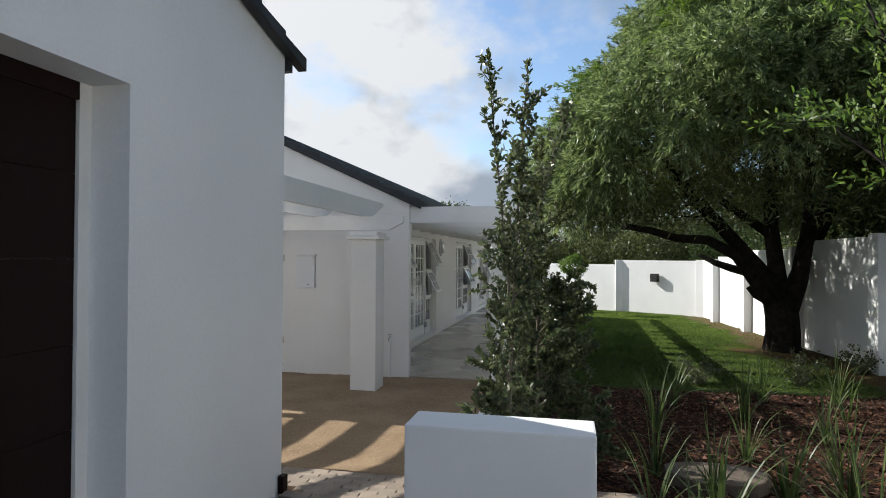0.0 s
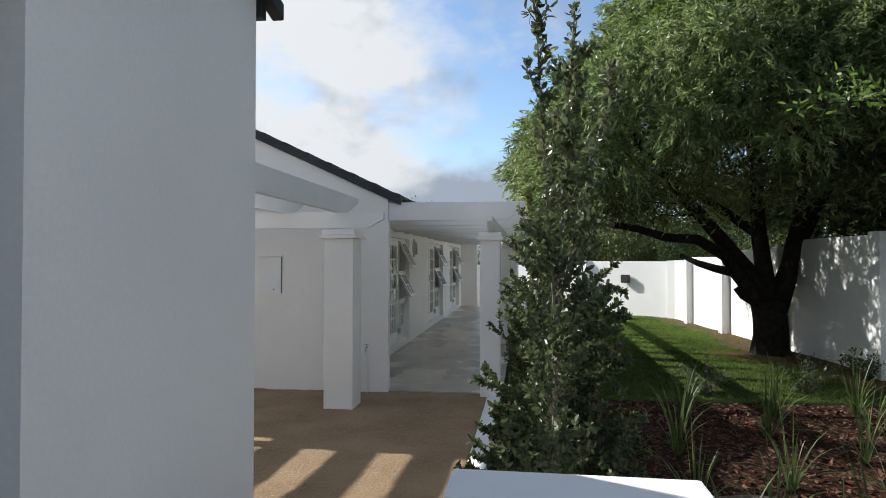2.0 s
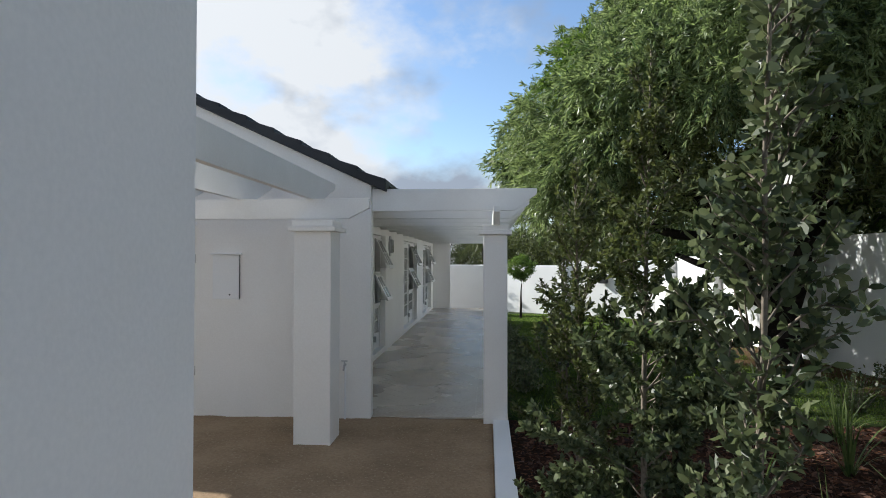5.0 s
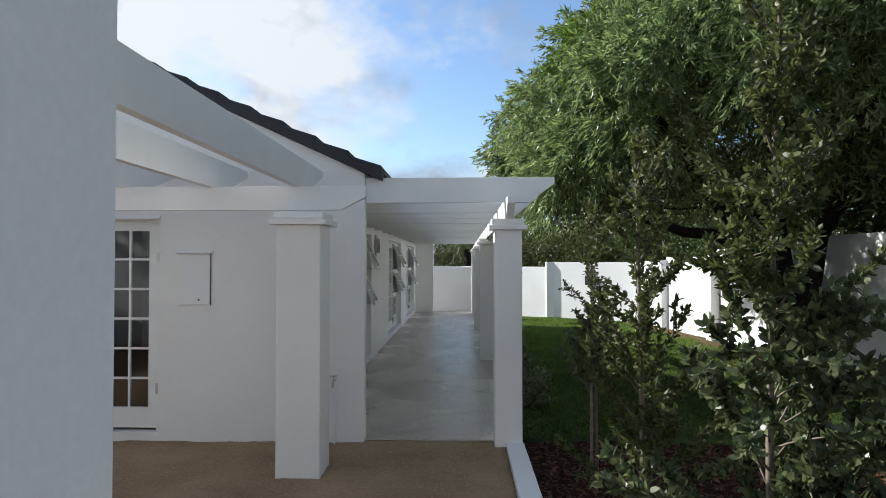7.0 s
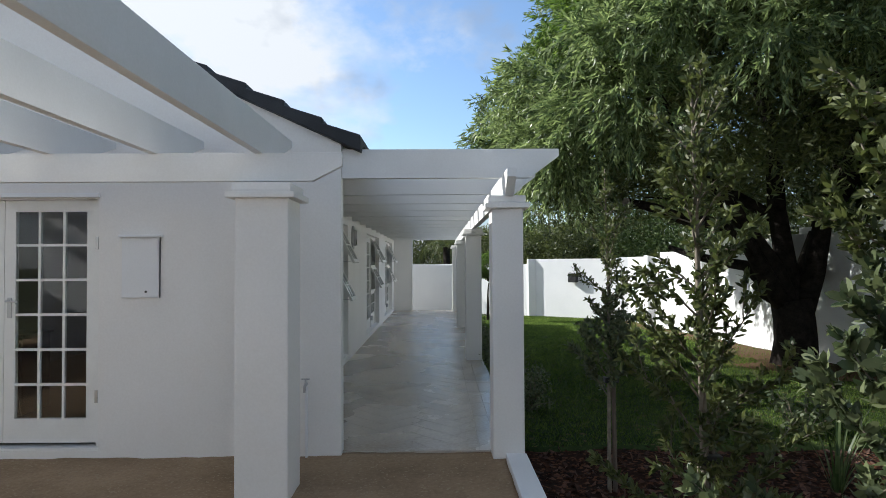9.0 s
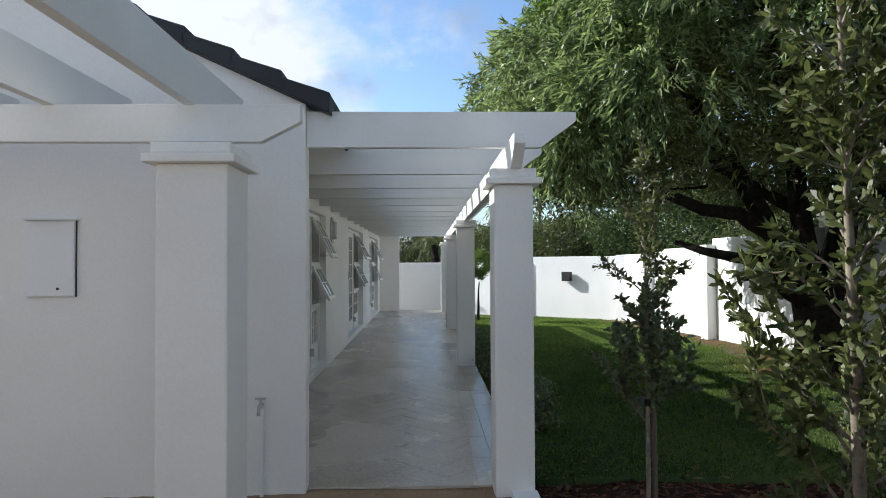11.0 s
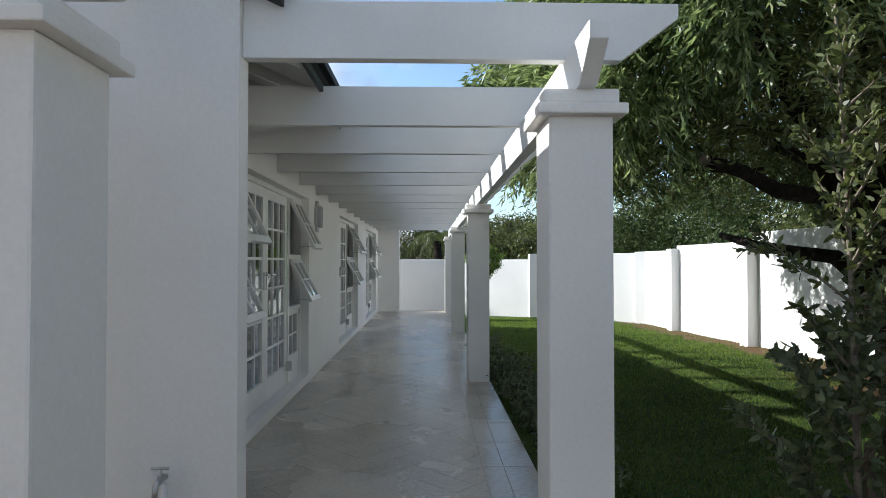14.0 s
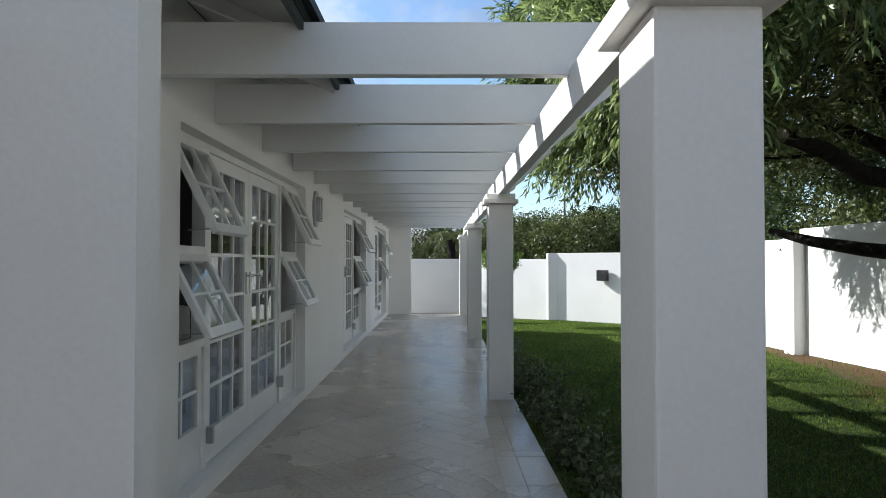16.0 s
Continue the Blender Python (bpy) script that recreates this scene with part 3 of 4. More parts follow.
def big_tree(x, y, z):
    rng = np.random.default_rng(11)
    t = tagged(thing("tree", pose(x, y, z)), "large spreading evergreen with a dark forked trunk and narrow leaves", "tree")
    bm = bmesh.new()
    tube(bm, [(0.0, 0, -0.3), (0, 0, -0.02), (0.0, 0, 0.12), (0.02, 0, 0.35), (0.0, 0, 0.7), (-0.05, 0, 1.05)], [0.44, 0.385, 0.355, 0.335, 0.325, 0.32], 16)
    ends = []
    for pts, rad in (
        ([(-0.10, 0, 0.85), (-0.48, -0.15, 1.32), (-1.0, -0.45, 1.98), (-1.65, -0.85, 2.3), (-2.3, -1.15, 2.33), (-2.9, -1.55, 2.48), (-3.4, -1.8, 2.55)], [0.18, 0.145, 0.12, 0.10, 0.085, 0.07, 0.055]),
        ([(-0.08, 0, 0.95), (-0.38, -0.05, 1.6), (-1.05, -0.4, 2.3), (-1.9, -1.0, 3.1), (-2.7, -1.5, 3.9), (-3.2, -1.8, 4.5)], [0.19, 0.165, 0.14, 0.12, 0.08, 0.04]),
        ([(-0.02, 0.05, 0.85), (-0.06, 0.1, 1.6), (-0.15, 0.2, 2.6), (-0.1, 0.4, 4.0), (-0.4, 0.7, 5.6), (-0.3, 0.9, 7.4)], [0.22, 0.175, 0.15, 0.12, 0.09, 0.04]),
        ([(0.10, 0, 0.8), (0.32, -0.05, 1.5), (0.42, -0.15, 2.3), (0.9, -0.4, 3.3), (1.6, -0.9, 4.6), (2.4, -1.3, 5.8)], [0.22, 0.18, 0.15, 0.12, 0.08, 0.04]),
        ([(0.1, 0.1, 0.9), (0.5, 0.4, 1.7), (1.2, 0.9, 2.8), (2.0, 1.6, 4.0), (3.0, 2.3, 5.0)], [0.19, 0.16, 0.13, 0.09, 0.04]),
        ([(-0.3, 0.05, 1.15), (-0.55, 0.5, 1.62), (-0.75, 1.1, 1.70), (-0.95, 1.8, 1.82), (-1.15, 2.5, 2.0)], [0.12, 0.105, 0.09, 0.075, 0.05]),
        ([(-0.2, 0.0, 1.0), (-0.5, 0.05, 1.15), (-0.62, 0.06, 1.32)], [0.12, 0.09, 0.085]),
        ([(-0.1, 0.2, 2.4), (-0.9, 1.3, 3.3), (-1.9, 2.3, 4.3)], [0.11, 0.08, 0.04]),
        ([(0.4, -0.1, 2.2), (0.1, -1.3, 3.2), (-0.3, -2.5, 4.1), (-0.5, -3.3, 4.6)], [0.11, 0.085, 0.055, 0.03]),
    ):
        tube(bm, pts, rad, 10)
        ends.append(np.array(pts[-1], float))
    for e in ends:
        for k in range(9 if e[2] > 3.0 else 0):
            limb(bm, rng, e - rng.uniform(0, 0.45) * (e - np.array((0, 0, 1.2))), rng.normal(size=3) * (1, 1, 0.7) + np.array((e[0], e[1], 1.2)) * 0.35, rng.uniform(0.8, 1.4), 0.03, 0.5, 5, 5, 0.2)
    part("trunk", bm, BARK, t, smooth=True)
    bm = bmesh.new()
    tube(bm, [(-3.385, -1.79, 2.545), (-3.42, -1.812, 2.56)], [0.058, 0.054], 12)
    part("sawn_end", bm, PALE_BARK, t, "pale sawn end of a lopped limb")

    # the outer rim of the crown at each height
    def rim(h):
        return np.interp(h, (1.9, 2.6, 3.6, 4.4, 5.5, 6.8, 8.2, 9.2, 9.7), (4.4, 4.9, 5.05, 4.8, 4.1, 3.4, 2.35, 1.2, 0.3))

    # boughs: rounded tufts of sprays, packed round the rim, with dark gaps between them
    boughs = []
    while len(boughs) < 470:
        h, a = rng.uniform(2.3, 9.5), rng.uniform(0, 2 * math.pi)
        if rng.uniform() > rim(h) / 5.05:
            continue
        lump = noise.noise((math.cos(a) * 1.7, math.sin(a) * 1.7, h * 0.5)) + 0.5 * noise.noise((math.cos(a) * 4.6 + 7, math.sin(a) * 4.6, h * 1.1))
        lobe = 0.16 * max(0.0, math.cos(a - 3.89)) ** 4 * max(0.0, 1 - abs(h - 3.3) / 2.0)
        r = rim(h) * (0.98 + lobe + 0.20 * lump) - abs(rng.normal(scale=0.40)) - 0.35
        near = max(0.0, -math.sin(a) - 0.1)
        if h < 2.75 or h < 3.1 + 0.6 * near + 0.5 * noise.noise((math.cos(a) * 3 + 3, math.sin(a) * 3, 0.5)) and math.cos(a) > -0.86:
            continue
        p = np.array((max(r, 0.1) * math.cos(a), max(r, 0.1) * math.sin(a), h))
        boughs.append((p, rng.uniform(0.38, 0.78), noise.noise(tuple(p * 0.5 + 5.0)) + rng.normal(scale=0.08)))
    at, dirs, tint = [], [], []
    for p, size, fresh in boughs:
        k = int(46 * (size / 0.6) ** 2)
        v = rng.normal(size=(k, 3)) + np.array((p[0], p[1], 0)) / max(0.3, math.hypot(p[0], p[1])) * 0.75 + np.array((0, 0, 0.35))
        v /= np.linalg.norm(v, axis=1, keepdims=True)
        foot = p + v * size * (1, 1, 0.72) * rng.uniform(0.55, 1.0, (k, 1))
        way = v * 0.75 + rng.normal(scale=0.35, size=(k, 3)) - np.array((0, 0, 0.35))
        way /= np.linalg.norm(way, axis=1, keepdims=True)
        per = 26
        s = rng.uniform(0, 1, (k, per, 1))
        at.append((foot[:, None] + way[:, None] * s * 0.36 - np.array((0, 0, 0.11)) * s ** 2 + rng.normal(scale=0.018, size=(k, per, 3))).reshape(-1, 3))
        dirs.append((way[:, None] * 0.9 + rng.normal(scale=0.42, size=(k, per, 3)) - np.array((0, 0, 0.30))).reshape(-1, 3))
        tint.append(np.full(k * per, fresh))
    at, dirs, tint = np.concatenate(at), np.concatenate(dirs), np.concatenate(tint)
    fresh = tint > 0.30
    for name, sel, mat, label in (("crown", ~fresh, LEAF_BIG, ""), ("new_growth", fresh, LEAF_FRESH, "brighter green fresh foliage")):
        ob = new(name, quad_mesh(name, leaves(rng, at[sel], dirs[sel], 0.125, 0.0125, 0.3), mat))
        ob.parent = t
        tagged(ob, label, kind="stuff")
    # foliage deep in the crown; its darker leaf colour paints the inner shade
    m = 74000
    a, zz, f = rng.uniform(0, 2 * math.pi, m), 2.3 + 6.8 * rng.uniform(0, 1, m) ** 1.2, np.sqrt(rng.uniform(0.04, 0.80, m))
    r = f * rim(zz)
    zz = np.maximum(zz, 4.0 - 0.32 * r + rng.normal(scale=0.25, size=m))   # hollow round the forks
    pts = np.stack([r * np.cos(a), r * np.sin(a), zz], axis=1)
    ob = new("shade_toned_foliage", quad_mesh("shade_toned_foliage", leaves(rng, pts, rng.normal(size=(m, 3)), 0.15, 0.016, 0.3), LEAF_OLIVE))
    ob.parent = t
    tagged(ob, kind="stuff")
    return t


big_tree(4.72, 14.58, -0.06)


def sapling(x, y, z, height, spread, seed, leaf, size, count, stakes=0, low=0.08, label="", leaders=(), upper=None, bushy=1.0, rise=1.2, taper=0.7, stem_r=0.017, turn=0.5, thick=17):
    """A slim young tree: a thin stem, rising side shoots set with oval leaves."""
    rng = np.random.default_rng(seed)
    t = tagged(thing("young_tree", pose(x, y, z)), label, "tree", "young trees in the bed")
    bm = bmesh.new()
    stem = np.array(limb(bm, rng, (0, 0, -0.15), (0.0, 0.0, 1), height * 0.96 + 0.15, stem_r, 0.05, 12, 7, 0.22))
    shoots = [stem[4:]]
    for step, way, share_of in leaders:
        shoots.append(np.array(limb(bm, rng, stem[step], way, height * share_of, stem_r * 0.55, 0.12, 7, 5, 0.3)))
    main = list(shoots)
    k = int(height * thick)
    for i in range(k):
        f = low + (0.92 - low) * ((i + rng.uniform(0, 1)) / k) ** bushy
        j = f * 12
        base = stem[int(j)] + (stem[min(12, int(j) + 1)] - stem[int(j)]) * (j % 1)
        a = rng.uniform(0, 2 * math.pi)
        reach = spread * (1.2 - taper * f) * rng.uniform(0.45, 1.1)
        climb = rise * rng.uniform(0.5, 1.4) + 0.8 * f
        p = np.array(limb(bm, rng, base, (math.cos(a), math.sin(a), climb), reach * 1.4, 0.0055, 0.4, 6, 4, 0.3))
        shoots.append(p)
        if reach > 0.16:
            for q in range(2):
                v = p[-1] - p[0]
                w = v / np.linalg.norm(v) + rng.normal(scale=0.55, size=3)
                shoots.append(np.array(limb(bm, rng, p[2 + 2 * q], w, reach * 0.55, 0.0035, 0.4, 4, 4, 0.4)))
    for p in main[1:]:
        for i in range(24):
            a, f = rng.uniform(0, 2 * math.pi), 0.3 + 6.4 * (i + rng.uniform(0, 1)) / 24
            foot = p[int(f)] + (p[int(f) + 1] - p[int(f)]) * (f % 1)
            shoots.append(np.array(limb(bm, rng, foot, (math.cos(a), math.sin(a), rng.uniform(0.7, 1.5)), spread * rng.uniform(0.45, 0.9) * (1.1 - 0.08 * f), 0.004, 0.35, 5, 4, 0.4)))
    part("trunk", bm, PALE_BARK, t, smooth=True)
    at, dirs = [], []
    lengths = [np.linalg.norm(np.diff(p, axis=0), axis=1).sum() for p in shoots]
    total = sum(lengths)
    for p, L in zip(shoots, lengths):
        m = max(5, int(count * L / total))
        j = rng.uniform(0.12, 0.999, m) ** 0.7 * (len(p) - 1)
        i = j.astype(int)
        q = p[i] + (p[np.minimum(i + 1, len(p) - 1)] - p[i]) * (j - i)[:, None]
        w = p[np.minimum(i + 1, len(p) - 1)] - p[i]
        w = w / np.maximum(np.linalg.norm(w, axis=1, keepdims=True), 1e-6)
        at.append(q + rng.normal(scale=0.006, size=q.shape))
        dirs.append(w * 0.7 + rng.normal(scale=turn, size=q.shape))
    at, dirs = np.concatenate(at), np.concatenate(dirs)
    young = (at[:, 2] > height * 0.56 + 0.12 * np.sin(9 * at[:, 0])) if upper else np.zeros(len(at), bool)
    for name, sel, mat, scale in (("crown", ~young, leaf, 1.0), ("upper_crown", young, upper, 0.82)):
        if mat:
            q = leaves(rng, at[sel], dirs[sel], size * scale, size * scale * (0.25 if mat is LEAF_GLOSSY else 0.20), 0.35, oval=True)
            crown = new(name, quad_mesh(name, q, mat))
            crown.parent = t
            tagged(crown, "" if mat is leaf else "lighter green young leaves", kind="stuff")
    for k in range(stakes):
        side = 0.05
        bm = bmesh.new()
        tube(bm, [(side, 0.02, -0.2), (side * 0.8, 0.02, 1.0)], [0.017, 0.015], 8)
        part("stake", bm, STAKE, t, "rough timber support stake")
    if stakes:
        part("tie", boxes((-0.03, 0.07, -0.03, 0.045, 0.80, 0.84)), BLACK, t, "black tree tie", bevel=0.006)
    return t


sapling(-0.12, 4.30, 0.20, 3.05, 0.33, 13, LEAF_GLOSSY, 0.045, 4600, label="slim young tree with dark glossy oval leaves", low=0.17, turn=0.8, rise=1.3, leaders=((6, (0.20, 0.34, 1), 0.50), (5, (-0.09, -0.20, 1), 0.58)), taper=0.85)
sapling(0.0, 5.86, 0.0, 3.05, 0.53, 4, LEAF_GLOSSY, 0.051, 26000, label="tall young tree, bushy below, with a pale stem", low=0.04, bushy=1.7, rise=0.5, upper=LEAF_OLIVE, taper=0.95, stem_r=0.021, thick=32, turn=0.7)
sapling(-0.18, 6.90, -0.03, 2.65, 0.47, 5, LEAF_OLIVE, 0.044, 6800, 1, label="staked young tree with olive foliage", low=0.20, bushy=1.2, rise=0.8, taper=0.8, stem_r=0.025)
sapling(-0.085, 8.73, -0.04, 2.50, 0.40, 6, LEAF_GLOSSY, 0.049, 3500, 1, label="staked young tree with sparse glossy leaves", low=0.32, upper=LEAF_OLIVE, bushy=1.1, rise=0.8, taper=0.95, turn=0.7)


def loose_tree(x, y, z):
    """A small broad-crowned tree with open tufts of bright leaves at the ends of its twigs."""
    rng = np.random.default_rng(58)
    t = tagged(thing("small_tree", pose(x, y, z)), "small spreading tree with bright green leaf tufts in the bed", "tree")
    bm = bmesh.new()
    stem = np.array(limb(bm, rng, (0, 0, -0.2), (0, 0.02, 1), 2.85, 0.06, 0.08, 8, 9, 0.7))
    at, dirs = [], []
    for k in range(13):
        a = 2 * math.pi * (k + rng.uniform(0, 0.6)) / 13
        p = np.array(limb(bm, rng, stem[5 + k % 4], (math.cos(a), math.sin(a), rng.uniform(0.8, 1.8)), rng.uniform(1.5, 2.2), 0.028, 0.25, 8, 6, 0.3))
        for q in range(9):
            w = (p[-1] - p[0]) / 2 + rng.normal(scale=0.6, size=3)
            r = np.array(limb(bm, rng, p[2 + q % 6 if q < 6 else 8], w, rng.uniform(0.25, 0.6), 0.007, 0.3, 4, 5, 0.4))
            n = 34
            i = rng.integers(2, 5, n)
            at.append(r[i] + rng.normal(scale=0.045, size=(n, 3)))
            dirs.append((r[-1] - r[0]) / np.linalg.norm(r[-1] - r[0]) * 0.7 + rng.normal(scale=0.6, size=(n, 3)))
    part("trunk", bm, BARK, t, smooth=True)
    ob = new("crown", quad_mesh("crown", leaves(rng, np.concatenate(at), np.concatenate(dirs), 0.095, 0.014, 0.3, oval=True), LEAF_FRESH))
    ob.parent = t
    tagged(ob, kind="stuff")


loose_tree(3.55, 5.7, 0.02)


def far_tree(name, seed, height, width, mat, label, size=0.17, count=15000, base=0.12, power=1.0):
    """A distant tree: trunk and an uneven crown of clumped leaves."""
    rng = np.random.default_rng(seed)
    t = tagged(thing(name), label, "tree", "trees beyond the wall")
    bm = bmesh.new()
    limb(bm, rng, (0, 0, -0.3), (0.05, 0, 1), height * 0.7, 0.16 * height / 6, 0.15, 6, 7, 0.3)
    for k in range(6):
        limb(bm, rng, (0, 0, height * (max(0.25, base - 0.06) + 0.06 * k * (1 - base))), (math.cos(k * 1.1), math.sin(k * 1.1), 0.9), height * 0.35 * (1 - 0.6 * base), 0.06 * height / 6, 0.3, 5, 5, 0.2)
    part("trunk", bm, BARK, t, smooth=True)
    m = count // 24
    a, h = rng.uniform(0, 2 * math.pi, m), rng.uniform(0, 1, m)
    r = width * np.sin(np.clip(h, 0.02, 0.995) * math.pi) ** (0.55 * power) * (1.0 if power == 1 else (1.05 - h))
    l = np.array([noise.noise((math.cos(b) * 1.6 + seed, math.sin(b) * 1.6, c * 4)) for b, c in zip(a, h)])
    r = r * (1 + 0.45 * l) * (1 - np.abs(rng.normal(scale=0.2, size=m)))
    c = np.stack([r * np.cos(a), r * np.sin(a), height * (base + (1 - base) * h) + 0.1 * height * l], axis=1)
    at = (c[:, None] + rng.normal(scale=width * 0.075, size=(m, 24, 3))).reshape(-1, 3)
    d = rng.normal(size=at.shape) + np.repeat(c * (1, 1, 0), 24, axis=0) * 0.3 - np.array((0, 0, 0.2))
    ob = new("crown", quad_mesh("crown", leaves(rng, at, d, size, size * 0.22, 0.3), mat))
    ob.parent = t
    tagged(ob, kind="stuff")
    return t


woods = [far_tree("garden_tree", 21, 6.0, 2.9, LEAF_FAR, "dark bushy tree beyond the garden wall"),
         far_tree("garden_tree", 22, 7.0, 3.4, LEAF_FAR, "dark spreading tree beyond the garden wall"),
         far_tree("garden_tree", 23, 4.6, 2.6, LEAF_OLIVE, "olive green tree beyond the garden wall")]
woods[0].matrix_basis = pose(-7.0, 36.0, -1.2)
woods[1].matrix_basis = pose(5.5, 47.0, -2.6)
woods[2].matrix_basis = pose(1.2, 41.0, -1.2)
for k, (i, x, y, s) in enumerate(((1, -3.5, 39.5, 0.85), (2, -1.0, 37.5, 0.9), (0, -11, 38, 1.1), (2, 3.6, 44.0, 1.05), (0, 8.5, 43.0, 0.95), (1, 12.5, 40.0, 1.0), (2, 7.4, 36.0, 0.9),
                                  (0, 9.6, 31.0, 1.0), (1, 10.5, 25.0, 1.05), (2, 8.6, 20.5, 0.95), (0, 10.8, 15.5, 1.5), (1, 10.5, 9.5, 1.45), (0, 10.2, 4.0, 1.6), (1, 11.0, -2.5, 1.5), (2, 2.3, 36.5, 1.0), (2, 4.9, 35.0, 1.0), (0, 7.8, 32.5, 0.8), (2, 6.6, 41.0, 1.1), (1, -16, 42, 1.2), (0, 16, 47, 1.2), (2, 9.8, 48, 1.1))):
    m = pose(x, y, -1.2, 0, 0, 57 * k)
    c = copy_thing(woods[i], m)
    c.scale = (s, s, s)
cyp = far_tree("cypress", 31, 5.2, 0.75, LEAF_DARK, "dark narrow cypress beyond the garden wall", 0.16, 6000, 0.04, 1.4)
cyp.matrix_basis = pose(5.8, 37.0, -1.2)
copy_thing(cyp, pose(6.75, 38.5, -1.4))

# ---- small garden tree by the end wall ----
ball = far_tree("small_tree", 41, 2.35, 0.56, LEAF_FRESH, "small garden tree with a round green crown", 0.07, 7200, 0.66)
ball.matrix_basis = pose(0.45, 26.5, -0.45)
tagged(ball, group="small trees")

# ---- doors and windows ----
def grid_frame(bm, x0, x1, z0, z1, y0, y1, stile, top, bottom, cols, rows, bar=0.022):
    """Stiles, rails and glazing bars of a leaf or sash; returns the panes as (x0, x1, z0, z1)."""
    box(bm, x0, x0 + stile, y0, y1, z0, z1)
    box(bm, x1 - stile, x1, y0, y1, z0, z1)
    box(bm, x0 + stile, x1 - stile, y0, y1, z0, z0 + bottom)
    box(bm, x0 + stile, x1 - stile, y0, y1, z1 - top, z1)
    a, b, c, d = x0 + stile, x1 - stile, z0 + bottom, z1 - top
    w, h = (b - a - bar * (cols - 1)) / cols, (d - c - bar * (rows - 1)) / rows
    for i in range(1, cols):
        box(bm, a + i * w + (i - 1) * bar, a + i * (w + bar), y0 + 0.006, y1 - 0.006, c, d)
    for j in range(1, rows):
        for i in range(cols):
            box(bm, a + i * (w + bar), a + i * (w + bar) + w, y0 + 0.006, y1 - 0.006, c + j * h + (j - 1) * bar, c + j * (h + bar))
    return [(a + i * (w + bar), a + i * (w + bar) + w, c + j * (h + bar), c + j * (h + bar) + h) for j in range(rows) for i in range(cols)]


def glaze(parent, panes, y):
    x0, x1, z0, z1 = panes[0]
    me = mesh_of(boxes((0, x1 - x0, 0, 0.004, 0, z1 - z0)), "pane", GLASS)
    for x0, x1, z0, z1 in panes:
        p = share("pane", me, parent, pose(x0, y, z0))
        p.visible_shadow = False


def door_leaf(unit, x0, x1, z0, z1, handle_x, out=1):
    bm = bmesh.new()
    panes = grid_frame(bm, x0, x1, z0, z1, 0.018, 0.060, 0.095, 0.10, 0.21, 3, 6)
    leaf = part("leaf", bm, JOINERY, unit)
    glaze(leaf, panes, 0.037)
    if handle_x is not None:
        bm = boxes((handle_x - 0.018, handle_x + 0.018, 0.008, 0.018, 1.22 - 0.1, 1.40 - 0.1))
        tube(bm, [(handle_x, 0.01, 1.27), (handle_x, -0.035, 1.27), (handle_x + out * 0.02, -0.042, 1.27), (handle_x + out * 0.11, -0.042, 1.268)], [0.010, 0.010, 0.010, 0.008], 8)
        part("handle", bm, STEEL, leaf, "steel lever handle on a plate")
    return leaf


def open_sash(unit, x0, x1, z0, z1, angle):
    """A top-hung sash that stands open."""
    bm = bmesh.new()
    panes = grid_frame(bm, 0, x1 - x0, -(z1 - z0), 0, -0.02, 0.018, 0.048, 0.05, 0.06, 2, 2, 0.018)
    s = part("sash", bm, JOINERY, unit, "top-hung sash standing open", at=pose(x0, 0.0, z1, -angle))
    glaze(s, panes, -0.003)
    bm = bmesh.new()
    tube(bm, [(0.08, 0.0, -(z1 - z0) + 0.03), (0.08, 0.16, -(z1 - z0) + 0.10)], [0.005, 0.005], 6)
    part("stay", bm, STEEL, s)


def side_light(unit, x0, x1, h):
    bm = bmesh.new()
    for z in (0.82, 1.43):
        box(bm, x0, x1, 0.002, 0.085, z, z + 0.055)
    panes = grid_frame(bm, x0, x1, 0.0, 0.82, 0.02, 0.055, 0.06, 0.05, 0.30, 2, 2, 0.02)
    light = part("side_light", bm, JOINERY, unit)
    glaze(light, panes, 0.036)
    open_sash(unit, x0 + 0.004, x1 - 0.004, 0.878, 1.425, 27)
    open_sash(unit, x0 + 0.004, x1 - 0.004, 1.488, h - 0.055, 26)


def unit_frame(unit, w, h, posts):
    bm = bmesh.new()
    box(bm, 0, w, 0.0, 0.09, h - 0.05, h)
    for p in posts:
        box(bm, p, p + 0.05, 0.0, 0.09, 0, h - 0.05)
    part("door_frame", bm, JOINERY, unit)
    part("threshold", boxes((0.0, w, -0.05, 0.09, -0.055, -0.002)), JOINERY, unit, "painted timber threshold")


def veranda_doors(y0, y1, both):
    w, h = y1 - y0, 2.185
    u = tagged(thing("french_doors", pose(WX - 0.10, y0, 0.10, 0, 0, 90)), "white glazed French doors with open top-hung side sashes" if both else "white glazed French doors beside open top-hung sashes", "door", "veranda doors")
    s = 0.58 if both else 0.95
    if both:
        unit_frame(u, w, h, (0, 0.63, w - 0.68, w - 0.05))
        a, b = 0.68, w - 0.68
        side_light(u, 0.05, 0.63, h)
        side_light(u, w - 0.63, w - 0.05, h)
    else:
        unit_frame(u, w, h, (0, w - 0.10 - s, w - 0.05))
        a, b = 0.05, w - 0.10 - s
        side_light(u, w - 0.05 - s, w - 0.05, h)
    m = (a + b) / 2
    door_leaf(u, a + 0.003, m - 0.002, 0.012, h - 0.053, m - 0.05, -1)
    door_leaf(u, m + 0.002, b - 0.003, 0.012, h - 0.053, m + 0.05, 1)
    for x in (a - 0.012, b - 0.03):
        part("floor_stop", boxes((x, x + 0.04, -0.045, 0.016, 0.16, 0.27)), STEEL, u, "small grey door holder", bevel=0.004)
    return u


